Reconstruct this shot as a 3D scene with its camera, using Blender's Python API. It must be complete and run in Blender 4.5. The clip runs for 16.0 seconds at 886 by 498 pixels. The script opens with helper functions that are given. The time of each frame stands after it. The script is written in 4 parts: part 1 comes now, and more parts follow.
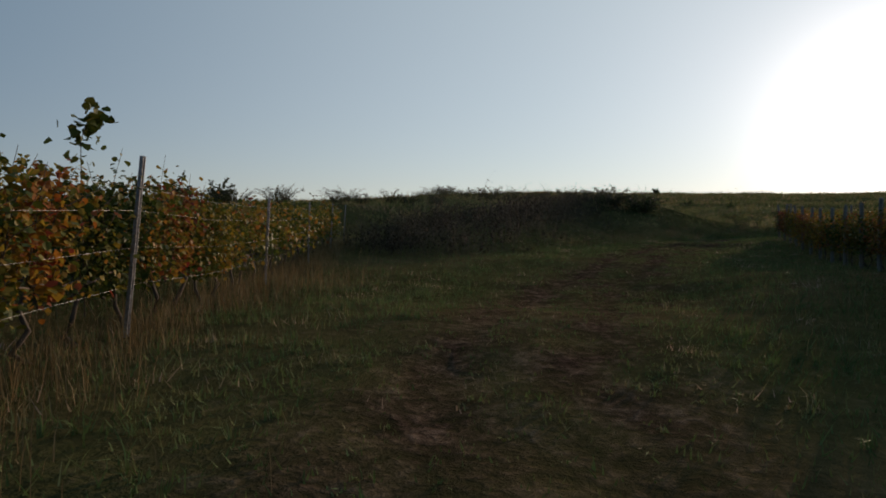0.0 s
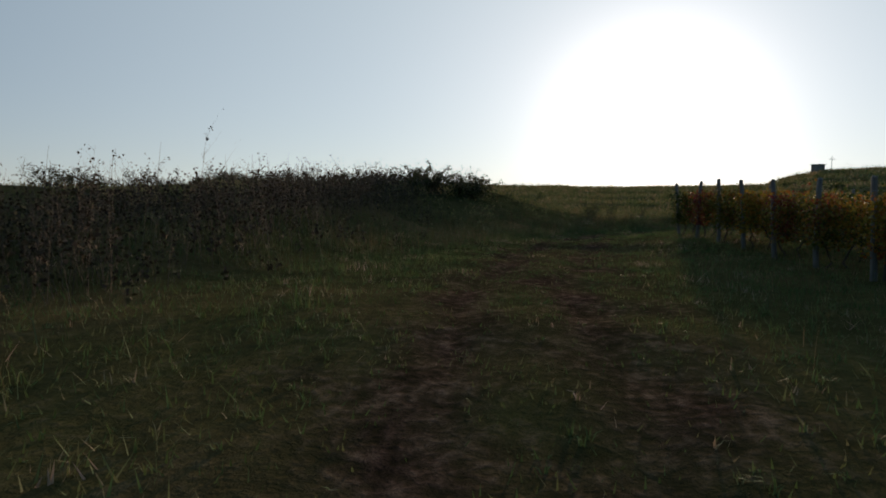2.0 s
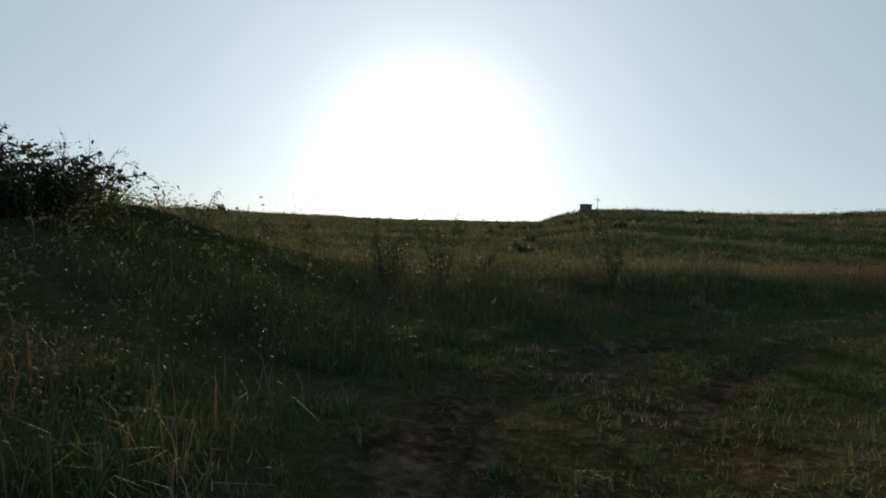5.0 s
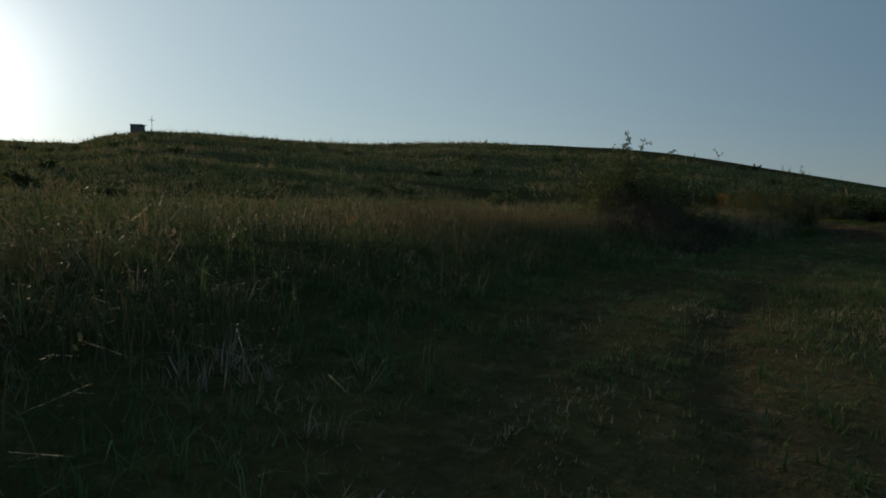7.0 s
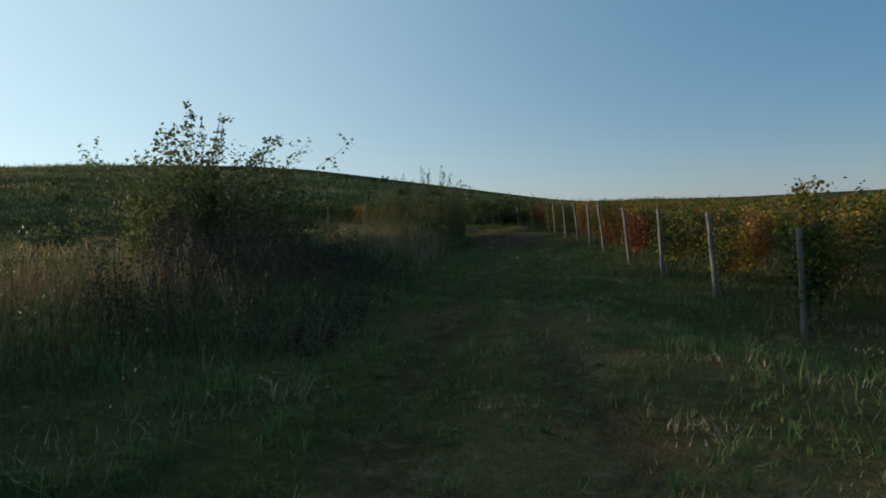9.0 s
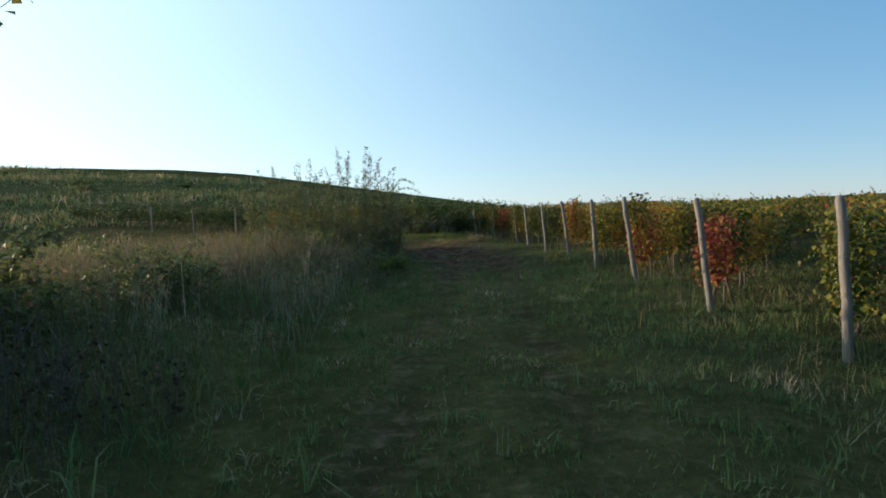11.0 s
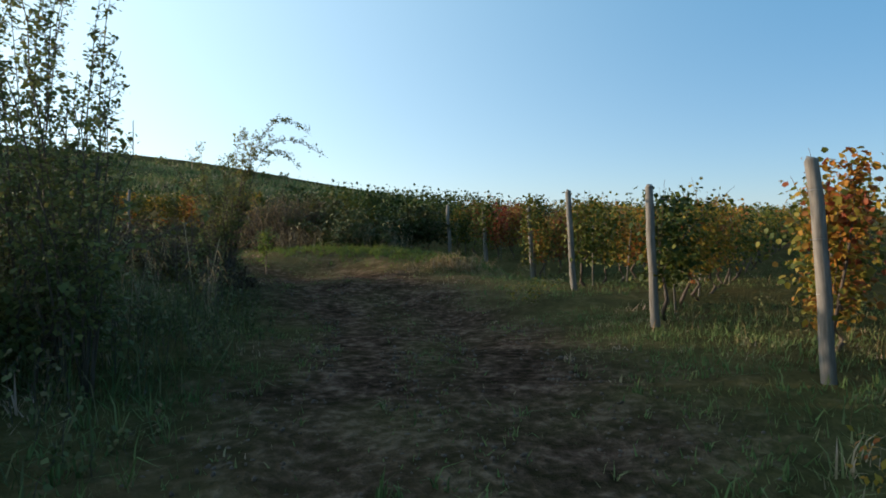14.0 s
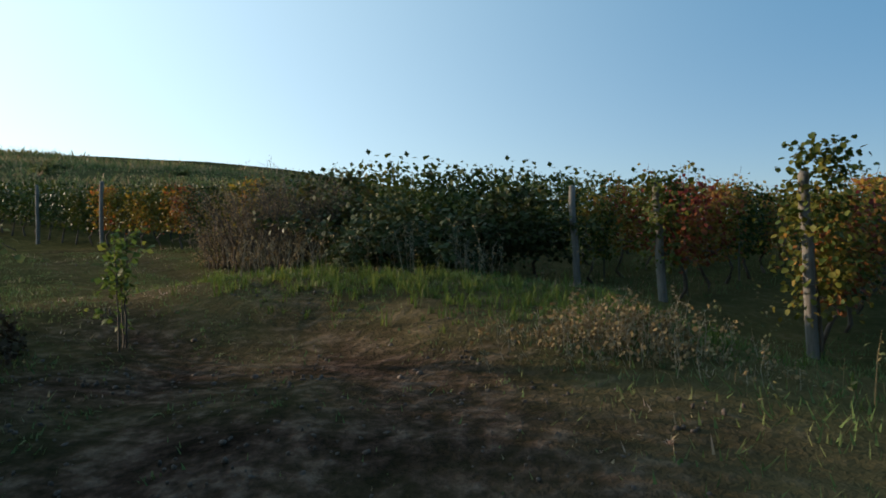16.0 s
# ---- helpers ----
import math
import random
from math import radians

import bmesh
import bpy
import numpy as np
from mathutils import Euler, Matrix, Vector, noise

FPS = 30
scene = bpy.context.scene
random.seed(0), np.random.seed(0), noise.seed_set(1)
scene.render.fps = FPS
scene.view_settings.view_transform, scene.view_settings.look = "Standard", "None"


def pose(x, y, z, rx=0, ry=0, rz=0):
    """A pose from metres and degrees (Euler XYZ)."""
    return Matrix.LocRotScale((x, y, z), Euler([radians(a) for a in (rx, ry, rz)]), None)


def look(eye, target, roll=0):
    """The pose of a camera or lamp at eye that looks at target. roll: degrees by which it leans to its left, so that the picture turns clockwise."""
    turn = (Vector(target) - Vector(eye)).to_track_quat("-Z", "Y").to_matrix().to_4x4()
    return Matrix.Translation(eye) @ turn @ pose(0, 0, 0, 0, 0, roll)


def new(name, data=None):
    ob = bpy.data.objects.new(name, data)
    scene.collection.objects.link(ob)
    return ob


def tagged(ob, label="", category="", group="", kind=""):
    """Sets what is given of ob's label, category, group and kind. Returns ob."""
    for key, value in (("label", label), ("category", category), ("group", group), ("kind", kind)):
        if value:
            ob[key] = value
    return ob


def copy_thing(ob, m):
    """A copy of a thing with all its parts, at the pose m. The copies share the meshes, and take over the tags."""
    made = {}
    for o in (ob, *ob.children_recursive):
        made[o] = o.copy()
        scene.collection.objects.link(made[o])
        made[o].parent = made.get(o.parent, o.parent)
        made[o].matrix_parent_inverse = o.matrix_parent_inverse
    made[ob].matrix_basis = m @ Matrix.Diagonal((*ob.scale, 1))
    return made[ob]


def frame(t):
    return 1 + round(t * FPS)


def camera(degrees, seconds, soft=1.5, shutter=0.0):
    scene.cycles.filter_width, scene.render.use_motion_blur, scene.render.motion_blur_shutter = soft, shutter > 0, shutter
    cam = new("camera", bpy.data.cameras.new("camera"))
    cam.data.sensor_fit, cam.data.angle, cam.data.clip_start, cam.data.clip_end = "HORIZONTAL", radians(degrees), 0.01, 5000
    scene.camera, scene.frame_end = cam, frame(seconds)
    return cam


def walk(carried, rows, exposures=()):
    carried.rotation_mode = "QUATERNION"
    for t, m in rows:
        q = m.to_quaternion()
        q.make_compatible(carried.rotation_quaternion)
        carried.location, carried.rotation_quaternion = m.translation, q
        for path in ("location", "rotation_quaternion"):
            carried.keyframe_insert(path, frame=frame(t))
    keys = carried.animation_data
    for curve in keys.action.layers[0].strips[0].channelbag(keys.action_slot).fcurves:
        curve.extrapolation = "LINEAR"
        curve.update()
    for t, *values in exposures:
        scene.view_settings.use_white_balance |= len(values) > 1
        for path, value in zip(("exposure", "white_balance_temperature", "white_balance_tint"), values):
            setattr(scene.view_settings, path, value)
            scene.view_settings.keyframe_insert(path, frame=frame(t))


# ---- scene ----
cam = camera(69.9, 16.0, 1.8)
# seconds, place, pitch, roll, yaw
PATH = [
    (0.0, 44.40, -31.97, 1.67, -3.31, -0.53, 108.79),
    (0.3, 42.26, -32.53, 1.74, -5.84, 0.41, 106.91),
    (0.5, 40.83, -32.86, 1.73, -5.13, -0.88, 105.46),
    (0.7, 39.42, -33.12, 1.69, -5.00, 0.86, 103.32),
    (1.0, 37.36, -33.40, 1.64, -7.10, 0.82, 100.08),
    (1.1, 36.69, -33.47, 1.61, -7.17, 0.99, 99.15),
    (1.5, 33.90, -33.61, 1.44, -3.5, 2.25, 94.93),
    (1.9, 30.91, -33.62, 1.32, -3.66, -1.87, 92.06),
    (2.0, 30.11, -33.60, 1.32, -3.81, -0.74, 91.56),
    (2.3, 27.56, -33.44, 1.35, -2.70, 0.25, 88.47),
    (2.5, 25.75, -33.30, 1.36, -3.35, -0.35, 87.82),
    (2.8, 23.07, -33.03, 1.37, -2.26, -2.11, 86.15),
    (3.0, 21.37, -32.78, 1.40, -1.79, -1.16, 84.33),
    (3.2, 19.78, -32.53, 1.54, -2.17, 0.15, 83.35),
    (3.7, 16.21, -31.86, 1.55, -1.52, -0.40, 81.13),
    (4.2, 13.11, -31.13, 1.56, -0.88, -0.9, 78.40),
    (4.7, 10.36, -30.28, 1.57, -0.24, -1.5, 74.57),
    (5.3, 7.45, -29.04, 1.59, 0.54, -2.0, 68.07),
    (5.5, 6.58, -28.56, 1.63, 1.21, -1.3, 65.08),
    (5.8, 5.37, -27.73, 1.64, -4.40, -2.2, 59.32),
    (6.0, 4.65, -27.11, 1.68, -3.99, -2.75, 55.02),
    (6.3, 3.63, -26.13, 1.76, -3.33, -2.37, 49.87),
    (6.5, 3.03, -25.41, 1.71, -2.87, -0.99, 45.41),
    (6.6, 2.76, -25.01, 1.70, -3.52, -2.46, 42.37),
    (7.0, 1.74, -23.31, 1.85, -5.65, -2.01, 34.14),
    (7.3, 1.08, -21.66, 1.88, -5.37, -2.28, 25.62),
    (7.5, 0.62, -20.28, 1.92, -4.88, -1.56, 21.96),
    (7.6, 0.41, -19.54, 1.96, -5.00, -0.43, 19.93),
    (8.0, -0.14, -17.05, 1.93, -4.75, 0.49, 14.52),
    (8.3, -0.35, -15.50, 1.81, -3.33, 0.05, 10.89),
    (8.5, -0.43, -14.48, 1.79, -3.62, 0.85, 8.17),
    (8.6, -0.46, -13.97, 1.76, -3.18, 1.08, 7.26),
    (8.8, -0.48, -12.89, 1.71, -3.26, 0.9, 5.00),
    (9.0, -0.47, -11.76, 1.80, -3.88, 2.1, 2.71),
    (9.2, -0.42, -10.62, 1.80, -4.24, 3.38, 0.78),
    (9.4, -0.38, -9.51, 1.76, -4.02, 3.65, 0.47),
    (9.9, -0.35, -6.89, 1.68, -3.80, 3.19, 1.62),
    (10.4, -0.32, -4.39, 1.60, -3.58, 2.73, 1.30),
    (10.9, -0.19, -1.94, 1.51, -3.36, 2.27, -1.09),
    (11.3, 0.00, 0.00, 1.45, -3.18, 1.90, -3.06),
    (11.5, 0.08, 0.95, 1.52, -5.73, 2.19, -2.70),
    (12.0, 0.27, 3.43, 1.34, -6.08, 2.55, -2.36),
    (12.5, 0.46, 6.14, 1.28, -5.28, 0.45, -1.82),
    (13.0, 0.67, 8.99, 1.22, -2.65, -0.6, -2.15),
    (13.5, 0.92, 11.78, 1.18, -2.86, -1.11, -3.17),
    (14.0, 1.20, 14.34, 1.23, -2.98, -0.46, -3.89),
    (14.5, 1.41, 16.83, 1.24, -4.6, -0.2, -2.71),
    (15.0, 1.57, 19.17, 1.26, -1.42, 0.35, -1.50),
    (15.2, 1.57, 20.04, 1.32, 0.25, 1.0, 0.25),
    (15.5, 1.55, 21.31, 1.30, -0.73, 1.0, 2.40),
    (15.6, 1.52, 21.72, 1.21, -0.65, -0.51, 3.28),
    (16.0, 1.44, 23.37, 0.99, -2.35, 0.1, 4.64),
]
# seconds, stops, kelvin, tint
EXPOSURES = [(0.0, -0.6, 7300, 22), (1.5, -0.55, 7300, 22), (3.2, -0.45, 7200, 21), (6.0, -0.45, 6900, 16), (6.5, -0.75, 6800, 14), (7.0, -0.95, 6700, 12), (7.5, -0.7, 6600, 11),
             (8.0, -0.35, 6600, 11), (9.2, 0.08, 6600, 11), (11.3, 0.85, 6700, 12), (15.5, 0.8, 6700, 12), (16.0, 0.5, 6700, 12)]


def key(t, x, y, z, pitch, roll, yaw):
    return t, pose(x, y, z, 90 + pitch, roll, yaw)


walk(cam, [key(*row) for row in PATH], EXPOSURES)

# ---- world and sun ----
SUN_AZ, SUN_EL = 73.3, 6.7          # degrees to the left of +y, and above the horizon
world = bpy.data.worlds.new("sky")
scene.world = world
world.use_nodes = True
wn = world.node_tree
sky = wn.nodes.new("ShaderNodeTexSky")
sky.sky_type = "NISHITA"
sky.sun_disc = False
sky.sun_elevation = radians(SUN_EL)
sky.sun_rotation = radians(-SUN_AZ)
sky.altitude = 100
sky.air_density, sky.dust_density, sky.ozone_density = 0.8, 0.06, 2.2
sun_dir = Vector((-math.sin(radians(SUN_AZ)) * math.cos(radians(SUN_EL)), math.cos(radians(SUN_AZ)) * math.cos(radians(SUN_EL)), math.sin(radians(SUN_EL))))


def sky_maths(op, a, b, clamp=False):
    n = wn.nodes.new("ShaderNodeMath")
    n.operation, n.use_clamp = op, clamp
    for i, v in enumerate((a, b)):
        if isinstance(v, (int, float)):
            n.inputs[i].default_value = v
        else:
            wn.links.new(v, n.inputs[i])
    return n.outputs[0]


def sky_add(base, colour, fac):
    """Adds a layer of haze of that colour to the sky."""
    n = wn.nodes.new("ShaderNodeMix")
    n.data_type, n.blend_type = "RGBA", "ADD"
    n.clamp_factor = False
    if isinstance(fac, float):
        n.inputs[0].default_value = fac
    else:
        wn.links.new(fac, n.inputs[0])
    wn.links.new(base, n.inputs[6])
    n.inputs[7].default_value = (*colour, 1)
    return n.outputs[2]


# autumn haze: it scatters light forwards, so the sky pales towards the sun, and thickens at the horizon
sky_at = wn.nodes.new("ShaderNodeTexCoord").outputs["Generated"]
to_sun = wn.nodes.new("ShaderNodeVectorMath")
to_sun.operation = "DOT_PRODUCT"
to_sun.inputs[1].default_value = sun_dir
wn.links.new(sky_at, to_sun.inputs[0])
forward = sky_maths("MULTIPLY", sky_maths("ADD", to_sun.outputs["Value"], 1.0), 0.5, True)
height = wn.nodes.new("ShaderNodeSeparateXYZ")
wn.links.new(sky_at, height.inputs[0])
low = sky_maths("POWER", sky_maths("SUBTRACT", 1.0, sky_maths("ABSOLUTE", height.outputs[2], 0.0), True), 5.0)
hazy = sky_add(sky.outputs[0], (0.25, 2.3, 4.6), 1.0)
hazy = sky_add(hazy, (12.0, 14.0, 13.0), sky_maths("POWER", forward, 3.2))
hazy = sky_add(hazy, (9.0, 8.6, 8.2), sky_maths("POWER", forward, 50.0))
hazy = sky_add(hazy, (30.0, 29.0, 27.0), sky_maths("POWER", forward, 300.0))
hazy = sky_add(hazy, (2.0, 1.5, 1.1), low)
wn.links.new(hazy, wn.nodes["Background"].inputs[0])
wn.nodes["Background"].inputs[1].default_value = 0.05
sun = new("sun", bpy.data.lights.new("sun", "SUN"))
sun.data.energy, sun.data.angle, sun.data.color = 4.2, radians(0.6), (1.0, 0.80, 0.58)
sun.matrix_world = look(sun_dir * 50, (0, 0, 0))

# ---- materials ----


def material(name):
    m = bpy.data.materials.new(name)
    m.use_nodes = True
    return m, m.node_tree, m.node_tree.nodes["Principled BSDF"]


def node(nt, kind, **values):
    n = nt.nodes.new(kind)
    for k, v in values.items():
        n.inputs[k].default_value = v
    return n


def ramp(nt, stops):
    n = nt.nodes.new("ShaderNodeValToRGB")
    while len(n.color_ramp.elements) < len(stops):
        n.color_ramp.elements.new(0.5)
    for e, (p, c) in zip(n.color_ramp.elements, stops):
        e.position, e.color = p, (*c, 1)
    return n


def maths(nt, op, a, b, clamp=False):
    n = nt.nodes.new("ShaderNodeMath")
    n.operation, n.use_clamp = op, clamp
    for i, v in enumerate((a, b)):
        if isinstance(v, (int, float)):
            n.inputs[i].default_value = v
        else:
            nt.links.new(v, n.inputs[i])
    return n.outputs[0]


def noise_at(nt, scale, detail=3.0, rough=0.6):
    g = nt.nodes.new("ShaderNodeNewGeometry")
    n = node(nt, "ShaderNodeTexNoise", Scale=scale, Detail=detail, Roughness=rough)
    nt.links.new(g.outputs["Position"], n.inputs["Vector"])
    return n.outputs[0]


def mix(nt, fac, a, b, kind="MIX"):
    n = nt.nodes.new("ShaderNodeMix")
    n.data_type, n.blend_type = "RGBA", kind
    for sock, v in ((n.inputs[0], fac), (n.inputs[6], a), (n.inputs[7], b)):
        if isinstance(v, (int, float)):
            sock.default_value = v
        elif isinstance(v, tuple):
            sock.default_value = (*v, 1)
        else:
            nt.links.new(v, sock)
    return n.outputs[2]


def bump(nt, bsdf, height, strength=0.4, distance=0.02):
    b = node(nt, "ShaderNodeBump", Strength=strength, Distance=distance)
    nt.links.new(height, b.inputs["Height"])
    nt.links.new(b.outputs[0], bsdf.inputs["Normal"])


def leaf_material(name, stops, patch, through_light=0.3, rough=0.55, spread=0.6, plant=0.0):
    """Leaves: a colour for each leaf, drifting in patches over the plants, with light shining through."""
    m, nt, bsdf = material(name)
    g = nt.nodes.new("ShaderNodeNewGeometry")
    own = maths(nt, "MULTIPLY", g.outputs["Random Per Island"], spread)
    drift = maths(nt, "MULTIPLY", maths(nt, "SUBTRACT", noise_at(nt, patch, 2.0), 0.5), 2.6 * (1 - spread) + 0.4)
    info = nt.nodes.new("ShaderNodeObjectInfo")
    drift = maths(nt, "ADD", drift, maths(nt, "MULTIPLY", maths(nt, "SUBTRACT", info.outputs["Random"], 0.45), plant))
    fac = maths(nt, "ADD", maths(nt, "ADD", own, drift), 0.5 - spread / 2, True)
    r = ramp(nt, stops)
    nt.links.new(fac, r.inputs[0])
    vein = noise_at(nt, 60.0, 2.0)
    col = mix(nt, maths(nt, "MULTIPLY", vein, 0.5), r.outputs[0], (0.05, 0.04, 0.015), "MIX")
    nt.links.new(col, bsdf.inputs["Base Color"])
    bsdf.inputs["Roughness"].default_value = rough
    bsdf.inputs["Specular IOR Level"].default_value = 0.12
    t = nt.nodes.new("ShaderNodeBsdfTranslucent")
    nt.links.new(r.outputs[0], t.inputs[0])
    s = nt.nodes.new("ShaderNodeMixShader")
    s.inputs[0].default_value = through_light
    nt.links.new(bsdf.outputs[0], s.inputs[1])
    nt.links.new(t.outputs[0], s.inputs[2])
    nt.links.new(s.outputs[0], nt.nodes["Material Output"].inputs[0])
    return m


VINE_LEAF = leaf_material("vine_leaf", [(0, (0.04037, 0.06655, 0.01663)), (0.32, (0.09423, 0.1149, 0.02137)), (0.5, (0.2557, 0.2057, 0.03325)), (0.66, (0.3633, 0.1815, 0.03562)), (0.82, (0.2691, 0.07865, 0.02969)), (1, (0.2288, 0.03388, 0.03087))], 0.9, plant=0.55)
VINE_LEAF_YELLOW = leaf_material("vine_leaf_yellow", [(0, (0.06318, 0.08217, 0.01425)), (0.3, (0.1685, 0.158, 0.02375)), (0.55, (0.3931, 0.253, 0.03325)), (0.8, (0.3931, 0.1391, 0.02612)), (1, (0.2808, 0.05687, 0.02969))], 0.9, plant=0.55)
VINE_LEAF_GREEN = leaf_material("vine_leaf_green", [(0, (0.02125, 0.0425, 0.0102)), (0.4, (0.051, 0.08075, 0.0136)), (0.75, (0.1275, 0.1275, 0.0187)), (1, (0.204, 0.136, 0.0255))], 0.5, 0.18, plant=0.55)
VINE_LEAF_RED = leaf_material("vine_leaf_red", [(0, (0.0936, 0.09354, 0.02137)), (0.35, (0.2574, 0.165, 0.03325)), (0.65, (0.2925, 0.088, 0.03087)), (1, (0.1872, 0.0275, 0.03562))], 0.9, plant=0.55)
SHRUB_LEAF = leaf_material("shrub_leaf", [(0, (0.06, 0.0828, 0.0312)), (0.5, (0.126, 0.1552, 0.0504)), (0.85, (0.228, 0.2185, 0.072)), (1, (0.312, 0.2185, 0.09))], 0.6, 0.3)
BRAMBLE_LEAF = leaf_material("bramble_leaf", [(0, (0.02288, 0.0385, 0.0152)), (0.6, (0.0572, 0.077, 0.02431)), (1, (0.1287, 0.11, 0.03039))], 0.6, 0.15)
GRASS = leaf_material("grass_blade", [(0, (0.05928, 0.1061, 0.0377)), (0.45, (0.1217, 0.1883, 0.06032)), (0.74, (0.2106, 0.2188, 0.09048)), (0.9, (0.4212, 0.2984, 0.1979)), (1, (0.6552, 0.4376, 0.3393))], 1.0, 0.2, 0.75, 0.42)
DRY_GRASS = leaf_material("dry_grass_blade", [(0, (0.08889, 0.08004, 0.03197)), (0.4, (0.2073, 0.1381, 0.06693)), (0.75, (0.3703, 0.2545, 0.1237)), (1, (0.1184, 0.1164, 0.03783))], 0.4, 0.2, 0.7, 0.6)
WEED = leaf_material("weed_leaf", [(0, (0.0522, 0.0754, 0.03248)), (0.45, (0.1183, 0.1377, 0.05278)), (0.75, (0.2088, 0.1595, 0.07714)), (1, (0.3654, 0.2102, 0.1421))], 0.25, 0.15, 0.7, 0.5)
HILL_GRASS = leaf_material("hill_grass", [(0, (0.0972, 0.1361, 0.0459)), (0.4, (0.2269, 0.2552, 0.08262)), (0.72, (0.432, 0.3119, 0.1377)), (1, (0.7776, 0.4441, 0.264))], 0.25, 0.15, 0.7, 0.55)
DEAD_WEED = leaf_material("dead_weed", [(0, (0.03316, 0.02216, 0.01676)), (0.5, (0.0791, 0.04898, 0.03354)), (0.85, (0.07655, 0.07231, 0.03073)), (1, (0.1914, 0.1166, 0.07685))], 0.4, 0.04, 0.9, 0.6)
FRESH_LEAF = leaf_material("fresh_leaf", [(0, (0.045, 0.085, 0.018)), (0.5, (0.108, 0.1615, 0.03)), (1, (0.216, 0.221, 0.045))], 0.8, 0.35)


def bark_material(name, dark, light, scale=18.0, rough=0.85):
    m, nt, bsdf = material(name)
    tc = nt.nodes.new("ShaderNodeTexCoord")
    mp = node(nt, "ShaderNodeMapping", Scale=(1.0, 1.0, 0.12))
    nt.links.new(tc.outputs["Object"], mp.inputs[0])
    n = node(nt, "ShaderNodeTexNoise", Scale=scale, Detail=6.0, Roughness=0.65)
    nt.links.new(mp.outputs[0], n.inputs["Vector"])
    big = noise_at(nt, 1.7, 3.0)
    r = ramp(nt, [(0.3, dark), (0.7, light)])
    nt.links.new(n.outputs[0], r.inputs[0])
    info = nt.nodes.new("ShaderNodeObjectInfo")
    tone = maths(nt, "ADD", maths(nt, "MULTIPLY", info.outputs["Random"], 0.25), maths(nt, "MULTIPLY", big, 0.45))
    nt.links.new(mix(nt, tone, r.outputs[0], dark), bsdf.inputs["Base Color"])
    bsdf.inputs["Roughness"].default_value = rough
    bump(nt, bsdf, n.outputs[0], 0.6, 0.01)
    return m


POST_WOOD = bark_material("weathered_post_wood", (0.085, 0.075, 0.064), (0.27, 0.245, 0.21), 34.0)
VINE_BARK = bark_material("vine_bark", (0.045, 0.032, 0.022), (0.14, 0.10, 0.07), 26.0)
TWIG = bark_material("twig_bark", (0.05, 0.038, 0.027), (0.14, 0.10, 0.065), 22.0)
STALK = bark_material("dry_stalk", (0.22, 0.17, 0.10), (0.42, 0.34, 0.22), 30.0)
CONCRETE = bark_material("old_concrete", (0.16, 0.15, 0.14), (0.36, 0.34, 0.31), 3.0)


def metal_material(name, colour, rough, metal=1.0):
    m, nt, bsdf = material(name)
    n = noise_at(nt, 25.0, 5.0)
    r = ramp(nt, [(0.4, colour), (0.75, (colour[0] * 0.55, colour[1] * 0.45, colour[2] * 0.38))])
    nt.links.new(n, r.inputs[0])
    nt.links.new(r.outputs[0], bsdf.inputs["Base Color"])
    bsdf.inputs["Metallic"].default_value = metal
    bsdf.inputs["Roughness"].default_value = rough
    return m


WIRE = metal_material("galvanised_wire", (0.30, 0.30, 0.30), 0.5)
GALVANISED = metal_material("galvanised_steel", (0.30, 0.31, 0.33), 0.55, 0.7)

# ---- lie of the land ----
TRACK = [(52.0, -29.0, 0.2), (44.4, -32.0, 0.22), (37.4, -33.4, 0.17), (30.1, -33.6, -0.1), (19.8, -32.5, 0.08), (13.1, -31.1, 0.1),
         (7.4, -29.0, 0.15), (4.6, -27.1, 0.23), (2.8, -25.0, 0.27), (1.1, -21.7, 0.4), (-0.1, -17.0, 0.47), (-0.5, -11.8, 0.35),
         (-0.35, -6.9, 0.21), (-0.2, -1.9, 0.06), (0.3, 3.4, -0.1), (0.7, 9.0, -0.22), (1.2, 14.3, -0.22), (1.6, 19.2, -0.2),
         (1.4, 23.4, -0.35), (-0.5, 28.5, -0.15), (-4.0, 33.0, 0.05), (-9.0, 38.5, 0.25)]
EDGE = [(5.1, -0.9, -0.66), (4.7, 2.2, -0.43), (4.5, 8.6, -0.3), (4.4, 12.0, -0.19), (4.5, 19.0, -0.05), (4.4, 25.2, -0.05),
        (2.7, 33.2, 0.0), (4.5, 29.6, -0.32), (8.2, -26.0, 0.5), (9.9, -26.3, 0.45), (30.0, -27.5, 0.4), (30.6, -41.3, -0.05), (17.0, -46.8, 0.0), (0.0, 37.0, 0.45), (-0.5, 31.0, 0.42), (1.1, 30.3, 0.44), (2.3, 29.7, 0.22)]
RIDGE_AZ = [-180, -60, -35, -20, -8, -5, 0, 5, 10, 15, 20, 25, 30, 35, 40, 45, 50, 55, 59, 61.5, 63.5, 70, 78, 85, 92, 100, 107, 115, 125, 140, 180]
RIDGE_EL = [0.2, 0.3, 0.4, 0.1, 0.2, 0.5, 1.3, 2.1, 2.9, 3.6, 4.0, 4.1, 4.1, 3.9, 3.6, 3.5, 3.65, 3.75, 3.6, 3.1, 2.4, 2.25, 2.15, 2.25, 2.3, 2.3, 2.3, 1.9, 1.3, 0.8, 0.2]
RIDGE_R = 200.0
CENTRE, HILL = (2.0, -10.0), (4.0, -26.0)


def smooth(a, b, v):
    s = np.clip((v - a) / (b - a), 0, 1)
    return s * s * (3 - 2 * s)


